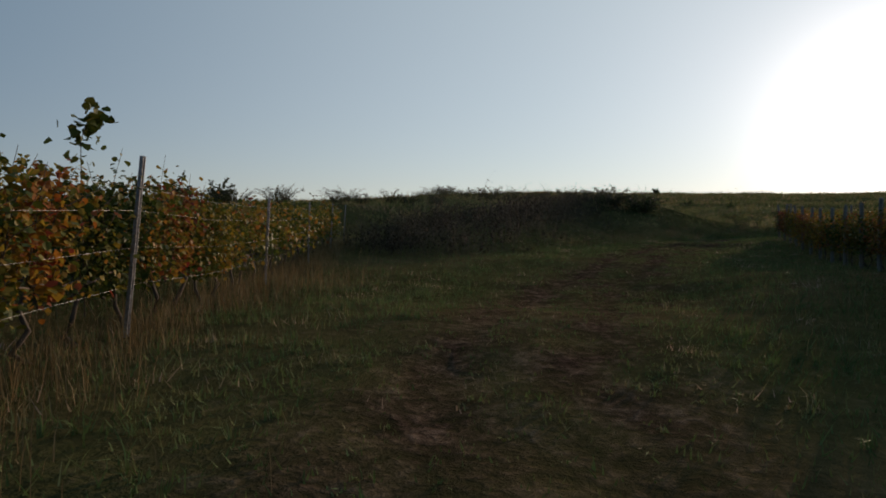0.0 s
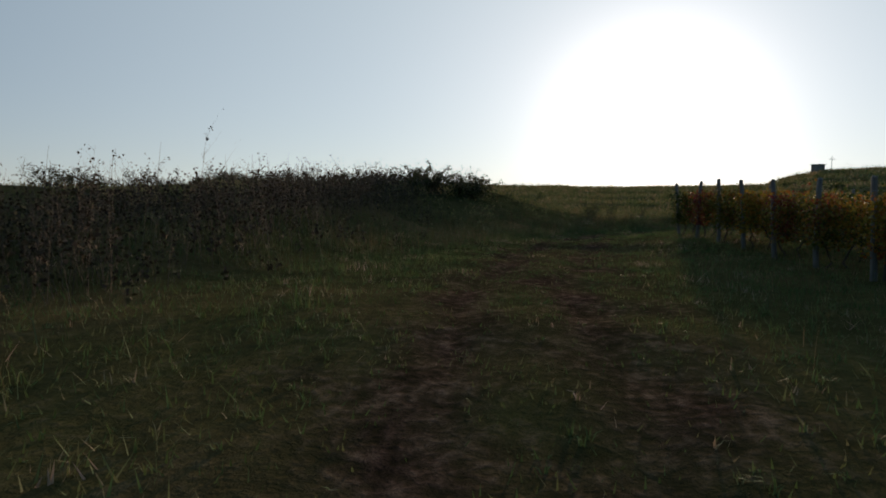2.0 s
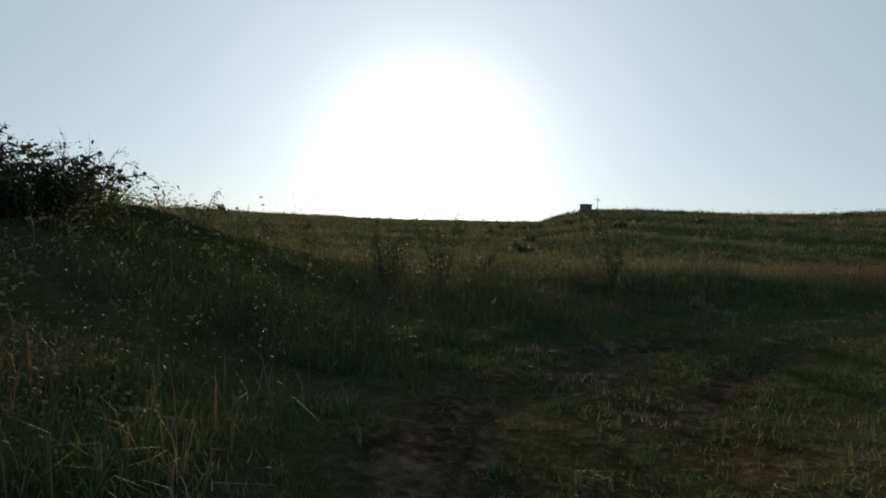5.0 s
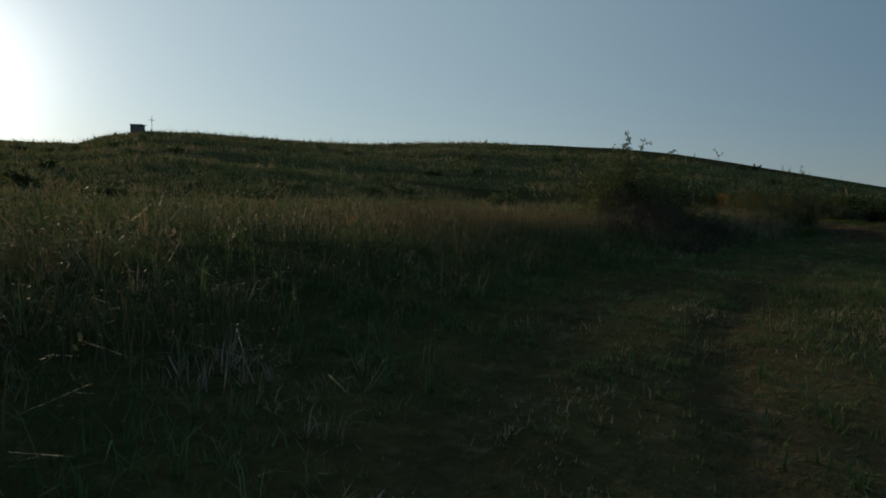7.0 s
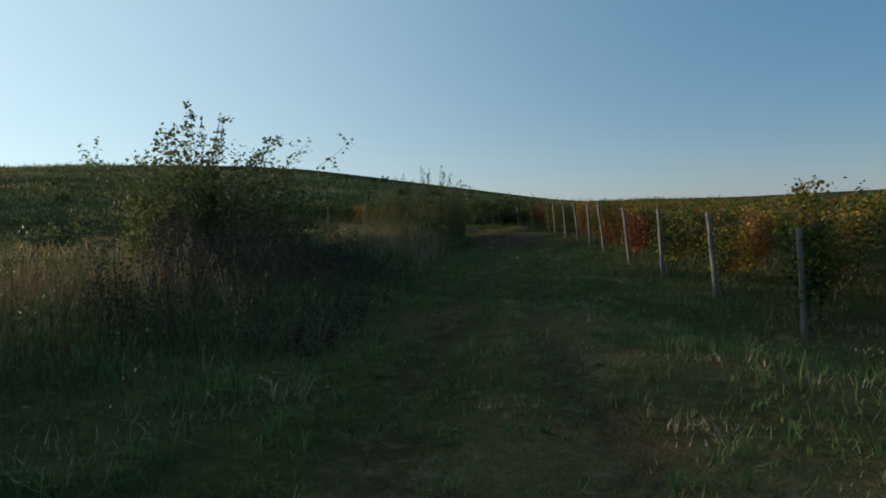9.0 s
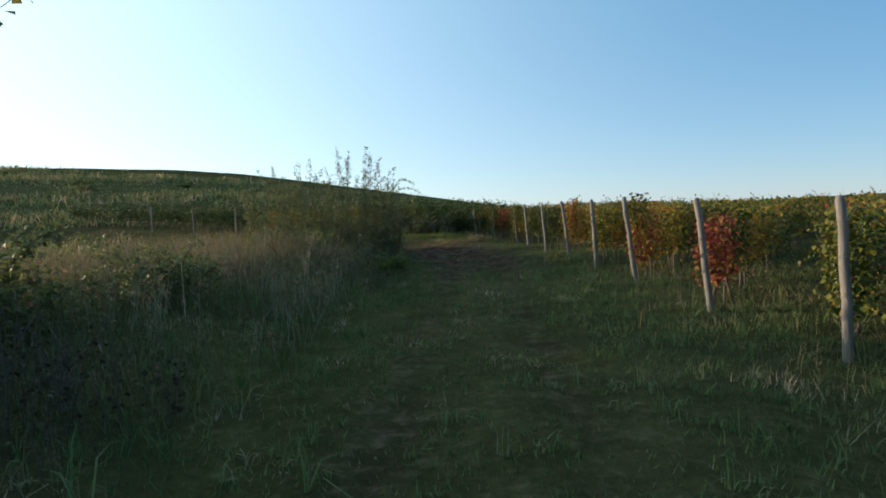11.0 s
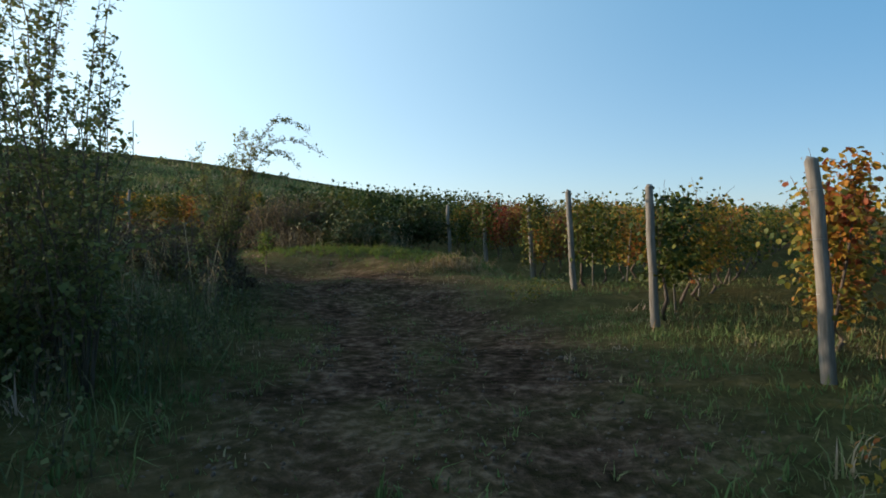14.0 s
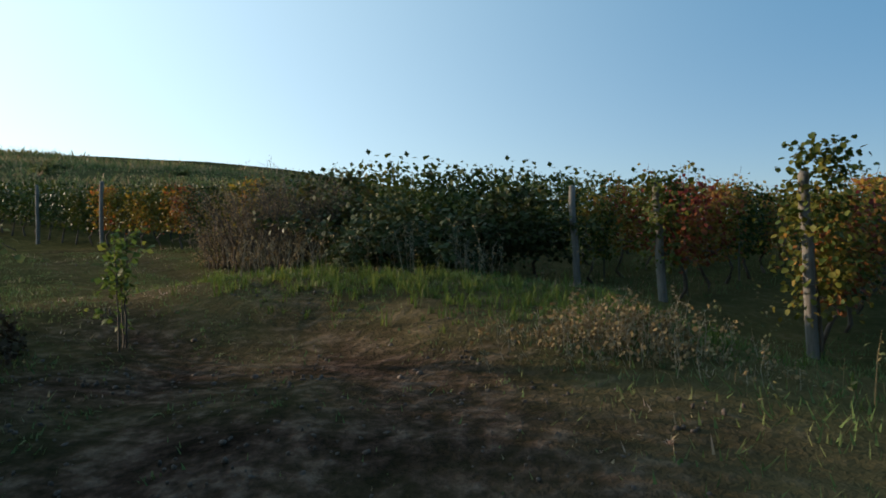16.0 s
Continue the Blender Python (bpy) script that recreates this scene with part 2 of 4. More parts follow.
def off_track(x, y):
    """Signed distance from the middle of the track, to the left."""
    best, sign = np.full(x.shape, 1e9), np.ones(x.shape)
    for (x0, y0, _), (x1, y1, _) in zip(TRACK, TRACK[1:]):
        dx, dy = x1 - x0, y1 - y0
        s = np.clip(((x - x0) * dx + (y - y0) * dy) / (dx * dx + dy * dy), 0, 1)
        d = np.hypot(x - x0 - s * dx, y - y0 - s * dy)
        side = np.where(dx * (y - y0) - dy * (x - x0) > 0, 1.0, -1.0)
        sign = np.where(d < best, side, sign)
        best = np.minimum(best, d)
    return best * sign


def waves(x, y, size, seed):
    r = np.random.RandomState(seed)
    v = np.zeros(x.shape)
    for k in range(7):
        a, f, p = r.uniform(0, 6.28), 6.28 / (size * r.uniform(0.5, 1.6)), r.uniform(0, 6.28)
        v += np.sin((x * np.cos(a) + y * np.sin(a)) * f + p + 1.3 * np.sin((x * np.sin(a) - y * np.cos(a)) * f * 0.6 + p))
    return v / 7


def along(x, y, ax, ay, bx, by):
    """How far along the line from a to b, 0 to 1, and how far from it."""
    s = np.clip(((x - ax) * (bx - ax) + (y - ay) * (by - ay)) / ((bx - ax) ** 2 + (by - ay) ** 2), 0, 1)
    return s, np.hypot(x - ax - s * (bx - ax), y - ay - s * (by - ay))


def verge_bank(x, y):
    return along(x, y, 15.0, -41.5, -9.0, -38.5)


def ground(x, y):
    x, y = np.atleast_1d(np.asarray(x, float)), np.atleast_1d(np.asarray(y, float))
    top, low = np.zeros(x.shape), np.full(x.shape, 1e-6)
    for px, py, pz in TRACK + EDGE:
        w = 1 / ((x - px) ** 2 + (y - py) ** 2 + 1.5) ** 2
        top, low = top + w * pz, low + w
    d = off_track(x, y)
    z = top / low
    left = smooth(1.8, 5.5, d) * (1 - smooth(4, 10, x)) * (1 - smooth(22, 30, y)) * smooth(-30, -20, y)
    z = z + left * (0.5 + 0.2 * waves(x, y, 9, 3))
    rut = np.exp(-((np.abs(d) - 0.72) / 0.22) ** 2) * 0.05
    rough = 0.035 * waves(x, y, 1.3, 5) + 0.05 * waves(x, y, 4.0, 7)
    z = z - rut + rough
    # overgrown bank beyond the bend
    sc, off = along(x, y, -9.0, -36.0, -95.0, -84.0)
    arm = (2.0 + 1.6 * sc) * (1 - smooth(2, 13, off)) * (1 + 0.15 * waves(x, y, 7, 9))
    _, off = along(x, y, -40.0, -57.0, -4.0, -80.0)
    arm = np.maximum(arm, 2.3 * (1 - smooth(2, 13, off)) * (1 + 0.15 * waves(x, y, 7, 13)))
    sc, off = verge_bank(x, y)
    z = z + np.maximum(arm, (0.7 + 1.1 * sc) * (1 - smooth(1, 6, off)) * (1 + 0.2 * waves(x, y, 5, 15)))
    # hill
    rx, ry = x - HILL[0], y - HILL[1]
    rho, az = np.hypot(rx, ry), np.degrees(np.arctan2(-rx, ry))
    el = np.interp(az, RIDGE_AZ, RIDGE_EL)
    top = 1.0 + RIDGE_R * np.tan(np.radians(el))
    foot = 45 + 25 * (1 - smooth(25, 50, az))
    up = np.clip((rho - foot) / (RIDGE_R - foot), 0, 1)
    up = up * 0.75 + smooth(0, 1, up) * 0.25
    down = np.maximum(rho - RIDGE_R, 0)
    z = z * (1 - smooth(80, 150, rho)) + top * up + 0.5 * waves(x, y, 40, 11) * smooth(40, 120, rho) * (1 - up * 0.7) - np.minimum(down * 0.02, 12) * smooth(0, 80, down)
    return z


def gz(x, y):
    return float(ground(x, y)[0])


def mesh_of(name, verts, faces, smooth_shade=False):
    me = bpy.data.meshes.new(name)
    me.from_pydata(verts if isinstance(verts, list) else verts.tolist(), [], faces if isinstance(faces, list) else faces.tolist())
    if smooth_shade:
        me.polygons.foreach_set("use_smooth", [True] * len(me.polygons))
    me.update()
    return me


def quick_mesh(name, verts, tris):
    """A mesh of triangles straight from arrays."""
    me = bpy.data.meshes.new(name)
    me.vertices.add(len(verts))
    me.vertices.foreach_set("co", np.asarray(verts, np.float32).ravel())
    me.loops.add(len(tris) * 3)
    me.loops.foreach_set("vertex_index", np.asarray(tris, np.int32).ravel())
    me.polygons.add(len(tris))
    me.polygons.foreach_set("loop_start", np.arange(0, len(tris) * 3, 3, dtype=np.int32))
    me.update(calc_edges=True)
    me.validate()
    return me


def part(name, me, mat, parent=None, label=""):
    if isinstance(me, bmesh.types.BMesh):
        bm, me = me, bpy.data.meshes.new(name)
        bm.to_mesh(me)
        bm.free()
    if not me.materials:
        me.materials.append(mat)
    ob = new(name, me)
    ob.parent = parent
    return tagged(ob, label)


# ---- ground ----
radii = np.concatenate([np.arange(0.5, 62, 0.5), 62 * 1.075 ** np.arange(0, 58)])
SEG = 400
ang = np.arange(SEG) / SEG * 2 * np.pi
gx = np.concatenate([[CENTRE[0]], (CENTRE[0] + radii[:, None] * np.cos(ang)).ravel()])
gy = np.concatenate([[CENTRE[1]], (CENTRE[1] + radii[:, None] * np.sin(ang)).ravel()])
gzz = ground(gx, gy)
k = np.arange(SEG)
faces = [np.stack([np.zeros(SEG, int), 1 + k, 1 + (k + 1) % SEG], 1)]
for i in range(len(radii) - 1):
    a, b = 1 + i * SEG + k, 1 + i * SEG + (k + 1) % SEG
    faces += [np.stack([a, a + SEG, b + SEG], 1), np.stack([a, b + SEG, b], 1)]
gme = quick_mesh("ground", np.stack([gx, gy, gzz], 1), np.concatenate(faces))
gme.polygons.foreach_set("use_smooth", [True] * len(gme.polygons))


def bareness(x, y):
    """How bare the soil lies: in the wheel ruts and on the churned end of the track."""
    d = np.abs(off_track(x, y))
    ruts = np.exp(-((d - 0.75) / 0.35) ** 2) * (0.35 + 0.3 * waves(x, y, 3, 21))
    churn = (1 - smooth(1.2, 2.6, d + 0.5 * waves(x, y, 2, 23))) * smooth(12, 20, y) * (1 - smooth(27, 31, y)) * np.clip(0.72 + 0.7 * waves(x, y, 1.7, 25), 0, 1)
    bend = (1 - smooth(1.0, 2.6, d + 0.7 * waves(x, y, 2.5, 27))) * (1 - smooth(-27, -21, y)) * np.clip(0.38 + 0.8 * waves(x, y, 1.8, 29), 0, 0.95)
    return np.clip(ruts + churn + bend, 0, 1)


bare = gme.attributes.new("bare", "FLOAT", "POINT")
bare.data.foreach_set("value", bareness(gx, gy).astype(np.float32))

terrace = gme.attributes.new("terrace", "FLOAT", "POINT")
grho = np.hypot(gx - HILL[0], gy - HILL[1])
gband = np.sin(grho / 5.5 + 2.0 * waves(gx, gy, 45, 49)) * smooth(50, 90, grho) + 0.9 * waves(gx, gy, 16, 45)
terrace.data.foreach_set("value", np.clip(0.5 - 0.5 * gband, 0, 1).astype(np.float32))

m, nt, bsdf = material("meadow_ground")
step = nt.nodes.new("ShaderNodeAttribute")
step.attribute_name = "terrace"
att = nt.nodes.new("ShaderNodeAttribute")
att.attribute_name = "bare"
fine, broad, wide = noise_at(nt, 9.0, 6.0), noise_at(nt, 0.7, 4.0), noise_at(nt, 0.05, 4.0)
patchy = noise_at(nt, 2.6, 5.0, 0.7)
turf = ramp(nt, [(0.40, (0.010, 0.012, 0.005)), (0.47, (0.022, 0.027, 0.008)), (0.53, (0.050, 0.052, 0.016)), (0.60, (0.125, 0.10, 0.045))])
nt.links.new(maths(nt, "ADD", maths(nt, "MULTIPLY", fine, 0.35), maths(nt, "ADD", maths(nt, "MULTIPLY", broad, 0.2), maths(nt, "MULTIPLY", patchy, 0.45))), turf.inputs[0])
field = ramp(nt, [(0.40, (0.030, 0.034, 0.014)), (0.47, (0.066, 0.062, 0.024)), (0.53, (0.115, 0.083, 0.038)), (0.60, (0.20, 0.125, 0.065))])
mid = noise_at(nt, 0.22, 5.0, 0.7)
nt.links.new(maths(nt, "ADD", maths(nt, "MULTIPLY", wide, 0.45), maths(nt, "MULTIPLY", mid, 0.55)), field.inputs[0])
soil = ramp(nt, [(0.40, (0.022, 0.014, 0.010)), (0.48, (0.060, 0.036, 0.025)), (0.54, (0.105, 0.063, 0.044)), (0.62, (0.19, 0.125, 0.088))])
nt.links.new(maths(nt, "ADD", maths(nt, "MULTIPLY", fine, 0.5), maths(nt, "MULTIPLY", patchy, 0.5)), soil.inputs[0])
grown = mix(nt, maths(nt, "MULTIPLY", step.outputs["Fac"], 0.55), field.outputs[0], (0.19, 0.165, 0.07))
col = mix(nt, 0.55, turf.outputs[0], grown)
edge = maths(nt, "ADD", att.outputs["Fac"], maths(nt, "MULTIPLY", maths(nt, "SUBTRACT", fine, 0.5), 0.8), True)
nt.links.new(mix(nt, edge, col, soil.outputs[0]), bsdf.inputs["Base Color"])
bsdf.inputs["Roughness"].default_value = 0.95
bsdf.inputs["Specular IOR Level"].default_value = 0.0
lumps = noise_at(nt, 24.0, 4.0, 0.7)
bump(nt, bsdf, maths(nt, "ADD", maths(nt, "ADD", fine, patchy), maths(nt, "MULTIPLY", lumps, 0.5)), 0.8, 0.11)
GROUND = m
tagged(part("ground", gme, GROUND), "grassy hillside with a rutted, half-bare vineyard track", "ground", "", "structure")

# ---- leaves, blades and twigs as geometry ----
LEAF = np.array([(0, 0, 0), (-0.5, 0.30, 0.08), (-0.34, 0.80, 0.05), (0, 1.0, -0.10), (0.34, 0.80, 0.05), (0.5, 0.30, 0.08)])
LEAF_TRI = np.array([(0, 2, 1), (0, 3, 2), (0, 4, 3), (0, 5, 4)])
OVAL = np.array([(0, 0, 0), (-0.26, 0.5, 0.05), (0, 1.0, -0.06), (0.26, 0.5, 0.05)])
OVAL_TRI = np.array([(0, 3, 1), (1, 3, 2)])
BROAD = np.array([(0, 0, 0), (-0.46, 0.45, 0.08), (0, 1.0, -0.08), (0.46, 0.45, 0.08)])


def leaf_cloud(at, size, rng, shape=LEAF, tris=LEAF_TRI, droop=0.5, out=None):
    """Leaves at the given places, hanging by chance; out: ways that they lean towards."""
    n = len(at)
    yaw, tip, rolls = rng.uniform(0, 6.283, n), rng.normal(-droop, 0.6, n), rng.normal(0, 0.6, n)
    if out is not None:
        yaw = np.arctan2(out[:, 1], out[:, 0]) + rng.normal(0, 0.9, n)
    f = np.stack([np.cos(yaw) * np.cos(tip), np.sin(yaw) * np.cos(tip), np.sin(tip)], 1)
    r = np.stack([np.sin(yaw), -np.cos(yaw), np.zeros(n)], 1)
    u = np.cross(r, f)
    r2 = r * np.cos(rolls)[:, None] + u * np.sin(rolls)[:, None]
    u2 = np.cross(r2, f)
    s = (size * rng.uniform(0.6, 1.25, n))[:, None, None]
    v = at[:, None, :] + s * (shape[None, :, 0:1] * r2[:, None] + shape[None, :, 1:2] * f[:, None] + shape[None, :, 2:3] * u2[:, None])
    t = tris[None] + (np.arange(n) * len(shape))[:, None, None]
    return v.reshape(-1, 3), t.reshape(-1, 3)


def blades(x, y, z, height, width, rng, lean=0.35):
    """Grass blades, bent once."""
    n = len(x)
    yaw, bend = rng.uniform(0, 6.283, n), np.abs(rng.normal(0, lean, n)) + 0.08
    way = np.stack([np.cos(yaw), np.sin(yaw), np.zeros(n)], 1)
    side = np.stack([-np.sin(yaw), np.cos(yaw), np.zeros(n)], 1) * (width / 2)[:, None]
    base = np.stack([x, y, z], 1)
    up = np.array([0, 0, 1.0])
    mid = base + up * (height * 0.55)[:, None] + way * (height * bend * 0.3)[:, None]
    tip = base + up * (height * (1 - bend * 0.35))[:, None] + way * (height * bend)[:, None]
    v = np.stack([base - side, base + side, mid + side * 0.8, mid - side * 0.8, tip], 1)
    t = np.array([(0, 1, 2), (0, 2, 3), (3, 2, 4)])[None] + (np.arange(n) * 5)[:, None, None]
    return v.reshape(-1, 3), t.reshape(-1, 3)


def joined(pieces):
    vs, ts, n = [], [], 0
    for v, t in pieces:
        vs.append(v)
        ts.append(t + n)
        n += len(v)
    return np.concatenate(vs), np.concatenate(ts)


def tube(points, radius, sides=5):
    """A tapered limb through the points."""
    p = np.asarray(points, float)
    r = np.asarray(radius, float) if np.ndim(radius) else np.linspace(radius, radius * 0.35, len(p))
    d = np.gradient(p, axis=0)
    d /= np.linalg.norm(d, axis=1)[:, None] + 1e-9
    ref = np.where(np.abs(d[:, 2:3]) > 0.9, np.array([[1.0, 0, 0]]), np.array([[0, 0, 1.0]]))
    a = np.cross(d, ref)
    a /= np.linalg.norm(a, axis=1)[:, None] + 1e-9
    b = np.cross(d, a)
    th = np.arange(sides) / sides * 2 * np.pi
    v = p[:, None] + r[:, None, None] * (np.cos(th)[None, :, None] * a[:, None] + np.sin(th)[None, :, None] * b[:, None])
    t = []
    for i in range(len(p) - 1):
        for j in range(sides):
            q, w = i * sides + j, i * sides + (j + 1) % sides
            t += [(q, w, w + sides), (q, w + sides, q + sides)]
    for j in range(1, sides - 1):
        t += [(0, j + 1, j), ((len(p) - 1) * sides, (len(p) - 1) * sides + j, (len(p) - 1) * sides + j + 1)]
    return v.reshape(-1, 3), np.array(t)


# ---- vineyard ----
ROW = np.array([math.sin(radians(36)), math.cos(radians(36))])      # the way the rows run from their end posts


def vine_meshes(seed, light=False, length=1.05, leaves=820, low=0.38, top=1.76, size=0.066, shape=LEAF, tris=LEAF_TRI):
    rng = np.random.RandomState(seed)
    z0 = 0.0
    bend = rng.normal(0, 0.05, (5, 3))
    stem = np.array([(bend[i, 0] + 0.1 * math.sin(i), bend[i, 1], 0.17 * i - 0.06) for i in range(5)])
    wood = [tube(stem, np.linspace(0.032, 0.02, 5), 6)]
    for s in (-1, 1):
        arm = [stem[-1] + np.array([s * length * 0.5 * q, rng.normal(0, 0.03), 0.06 * q + rng.normal(0, 0.015)]) for q in (0, 0.4, 0.8, 1.1)]
        wood.append(tube(arm, np.linspace(0.017, 0.009, 4), 5))
    heads = []
    for j in range(11):
        x0 = rng.uniform(-length / 2, length / 2)
        h = rng.uniform(top - 0.35, top + 0.08) if rng.rand() > 0.06 else top + rng.uniform(0.15, 0.35)
        lean = rng.normal(0, 0.14), rng.normal(0, 0.12)
        cane = np.array([(x0 + lean[0] * q + 0.03 * math.sin(5 * q + j), lean[1] * q * (1 + q), 0.66 + (h - 0.66) * q) for q in np.linspace(0, 1, 6)])
        if not light:
            wood.append(tube(cane, np.linspace(0.006, 0.0025, 6), 3))
        heads.append(cane)
    at, out = [], []
    n_cane = int(leaves * 0.45)
    for _ in range(n_cane):
        c = heads[rng.randint(len(heads))]
        q = rng.uniform(0, 4.6)
        p = c[int(q)] + (c[int(q) + 1] - c[int(q)]) * (q % 1)
        o = rng.normal(0, 0.075, 3)
        at.append(p + o)
        out.append(o)
    for _ in range(leaves - n_cane):
        side = rng.choice((-1, 1))
        o = np.array([rng.normal(0, 0.1), side * rng.gamma(4.0, 0.052), 0])
        hz = low + (top - low) * rng.beta(1.7, 1.4)
        at.append(np.array([rng.uniform(-length / 2 - 0.08, length / 2 + 0.08), 0, hz]) + o)
        out.append(o)
    if light:
        return joined(wood), leaf_cloud(np.array(at), size, rng, shape, tris, out=np.array(out))
    n = 320
    core = np.stack([rng.uniform(-length / 2, length / 2, n), rng.normal(0, 0.10, n), low + 0.1 + (top - low - 0.2) * rng.uniform(0, 1, n)], 1)
    return joined(wood), joined([leaf_cloud(np.array(at[::2]), size, rng, shape, tris, out=np.array(out[::2])), leaf_cloud(np.array(at[1::2]), size, rng, BROAD, OVAL_TRI, out=np.array(out[1::2])), leaf_cloud(core, 0.10, rng, BROAD, OVAL_TRI)])


def row_matrix(x, y, yaw, lift=0.0, scale=1.0):
    return Matrix.Translation((x, y, gz(x, y) + lift)) @ Matrix.Rotation(yaw, 4, "Z") @ Matrix.Diagonal((scale, scale, scale, 1))


VARIANTS = 9
vines = []
for i in range(VARIANTS):
    wood, crown = vine_meshes(40 + i)
    root = new("grape_vine")
    part("trunk", quick_mesh("vine_trunk", *wood), VINE_BARK, root, "gnarled brown vine trunk and canes")
    part("foliage", quick_mesh("vine_foliage", *crown), (VINE_LEAF, VINE_LEAF_YELLOW, VINE_LEAF_GREEN, VINE_LEAF, VINE_LEAF_GREEN, VINE_LEAF_RED, VINE_LEAF_GREEN, VINE_LEAF_YELLOW, VINE_LEAF)[i], root, "green, yellow and rust-red autumn leaves")
    tagged(root, "trellised grape vine in autumn leaf, yellow to rust red", "vine", "vines of the trellis rows")
    vines.append((root, *vine_meshes(40 + i, True, leaves=310, top=1.78, size=0.112, shape=BROAD, tris=OVAL_TRI)))


def sturdy_post(height, radius, seed):
    """A round wooden post, slightly crooked, its top worn round."""
    rng = np.random.RandomState(seed)
    zs = np.array([-0.15, 0.0, 0.3, 0.7, 1.1, 1.5, height - 0.03, height])
    pts = np.stack([rng.normal(0, 0.006, 8), rng.normal(0, 0.006, 8), zs], 1)
    r = radius * np.array([1.1, 1.08, 1.05, 1.03, 1.0, 0.97, 0.94, 0.80]) * rng.uniform(0.97, 1.03, 8)
    return quick_mesh("post", *tube(pts, r, 12))


post_meshes = [sturdy_post(1.86, 0.052, 90 + i) for i in range(4)]


def end_post(x, y, lean_x=0.0, lean_y=0.0, variant=0, height=1.0):
    root = new("end_post")
    shaft = part("shaft", post_meshes[variant % 4], POST_WOOD, root)
    shaft.data.polygons.foreach_set("use_smooth", [len(p.vertices) == 3 for p in shaft.data.polygons])
    for z in (0.75, 1.2, 1.6):
        ring = tube([(0.058 * math.cos(a), 0.058 * math.sin(a), z + 0.004 * math.sin(3 * a)) for a in np.linspace(0, 6.0, 13)], np.full(13, 0.0022), 4)
        part("wire_loop", quick_mesh("wire_loop", *ring), WIRE, root, "loop of galvanised wire")
    root.matrix_world = Matrix.Translation((x, y, gz(x, y))) @ Matrix.Rotation(lean_x, 4, "Y") @ Matrix.Rotation(-lean_y, 4, "X") @ Matrix.Rotation(variant * 1.3, 4, "Z") @ Matrix.Diagonal((1, 1, height, 1))
    return tagged(root, "weathered grey wooden end post of a vine row", "post", "end posts of the vine rows")


# end posts: place and lean towards x and y (radians)
ENDS = [(5.08, -0.86, -0.05, 0.02), (4.73, 2.17, -0.07, 0.03), (4.54, 5.41, -0.05, 0.0), (4.46, 8.63, -0.09, 0.05), (4.35, 11.91, -0.11, 0.05),
        (4.48, 15.47, -0.05, 0.02), (4.56, 19.02, -0.12, 0.0), (4.41, 22.02, -0.08, 0.0), (4.27, 25.30, -0.06, 0.06), (4.45, 29.57, -0.08, 0.0),
        (3.58, 31.60, -0.07, 0.0), (2.73, 33.22, -0.08, 0.0)]
rng = np.random.RandomState(5)
for j in range(1, 8):
    ENDS.append((5.1 + 0.4 * j, -0.86 - 3.15 * j, rng.normal(-0.06, 0.03), rng.normal(0, 0.03)))
for j in range(17):
    ENDS.append((8.17 + 1.85 * j + 0.1 * math.sin(j), -26.1 - 0.08 * j, rng.normal(-0.02, 0.03), rng.normal(-0.03, 0.03)))
for i, (x, y, lx, ly) in enumerate(ENDS):
    end_post(x, y, lx, ly, i, 0.83 if i in (10, 11) else (0.95 if i > 5 else 1.0))

yaw_row = math.atan2(ROW[1], ROW[0])
far_wood, far_leaf, green_leaf, used = [], [], [], 0
NEAR_VINES = {i: 5 if i < 12 else 2 for i in range(len(ENDS))}
spares = {}


def set_vine(x, y, yaw, i, near, scale=1.0, pile=None):
    global used
    root, wood, crown = vines[i % VARIANTS]
    mt = row_matrix(x, y, yaw, 0.0, scale)
    if near and used < 300:
        used += 1
        if i % VARIANTS not in spares:
            spares[i % VARIANTS] = True
            root.matrix_basis = mt
        else:
            copy_thing(root, mt).scale = (scale, scale, scale)
        return
    r3, t3 = np.array(mt.to_3x3()), np.array(mt.translation)
    far_wood.append((wood[0] @ r3.T + t3, wood[1]))
    (far_leaf if pile is None else pile).append((crown[0] @ r3.T + t3, crown[1]))


for i, (x, y, _, _) in enumerate(ENDS):
    reach = 26 if i < 12 else 12
    for q in range(reach):
        s = 0.55 + q * 1.05
        px, py = x + ROW[0] * s, y + ROW[1] * s
        set_vine(px, py, yaw_row + (math.pi if rng.rand() > 0.5 else 0), rng.randint(100), q < NEAR_VINES[i], rng.uniform(0.86, 1.0) * (0.9 if i > 18 else (1.18 if i == 0 else 1.0)))

for i in range(19, len(ENDS)):
    set_vine(ENDS[i][0] + 0.12, ENDS[i][1] + 0.1, yaw_row + 1.2, 30 + i, True, 0.86)
# hedge-like last rows beyond the end of the track, running away to the left
LAST = np.array([-0.86, 0.51])
for r in range(4):
    for q in range(40 - 4 * r):
        s = 0.4 + q * 0.95
        px, py = 2.6 + LAST[0] * s + 0.51 * 2.1 * r, 33.9 + LAST[1] * s + 0.86 * 2.1 * r
        set_vine(px, py, math.atan2(LAST[1], LAST[0]), (1, 2, 6)[rng.randint(3)], r == 0 and 8 <= q < 18, rng.uniform(0.95, 1.08), green_leaf)
for s in (14.3, 18.3, 22.5, 27.0):
    end_post(2.7 + LAST[0] * s + 0.1, 33.2 + LAST[1] * s - 0.25, rng.normal(0, 0.04), rng.normal(0, 0.03), int(s))


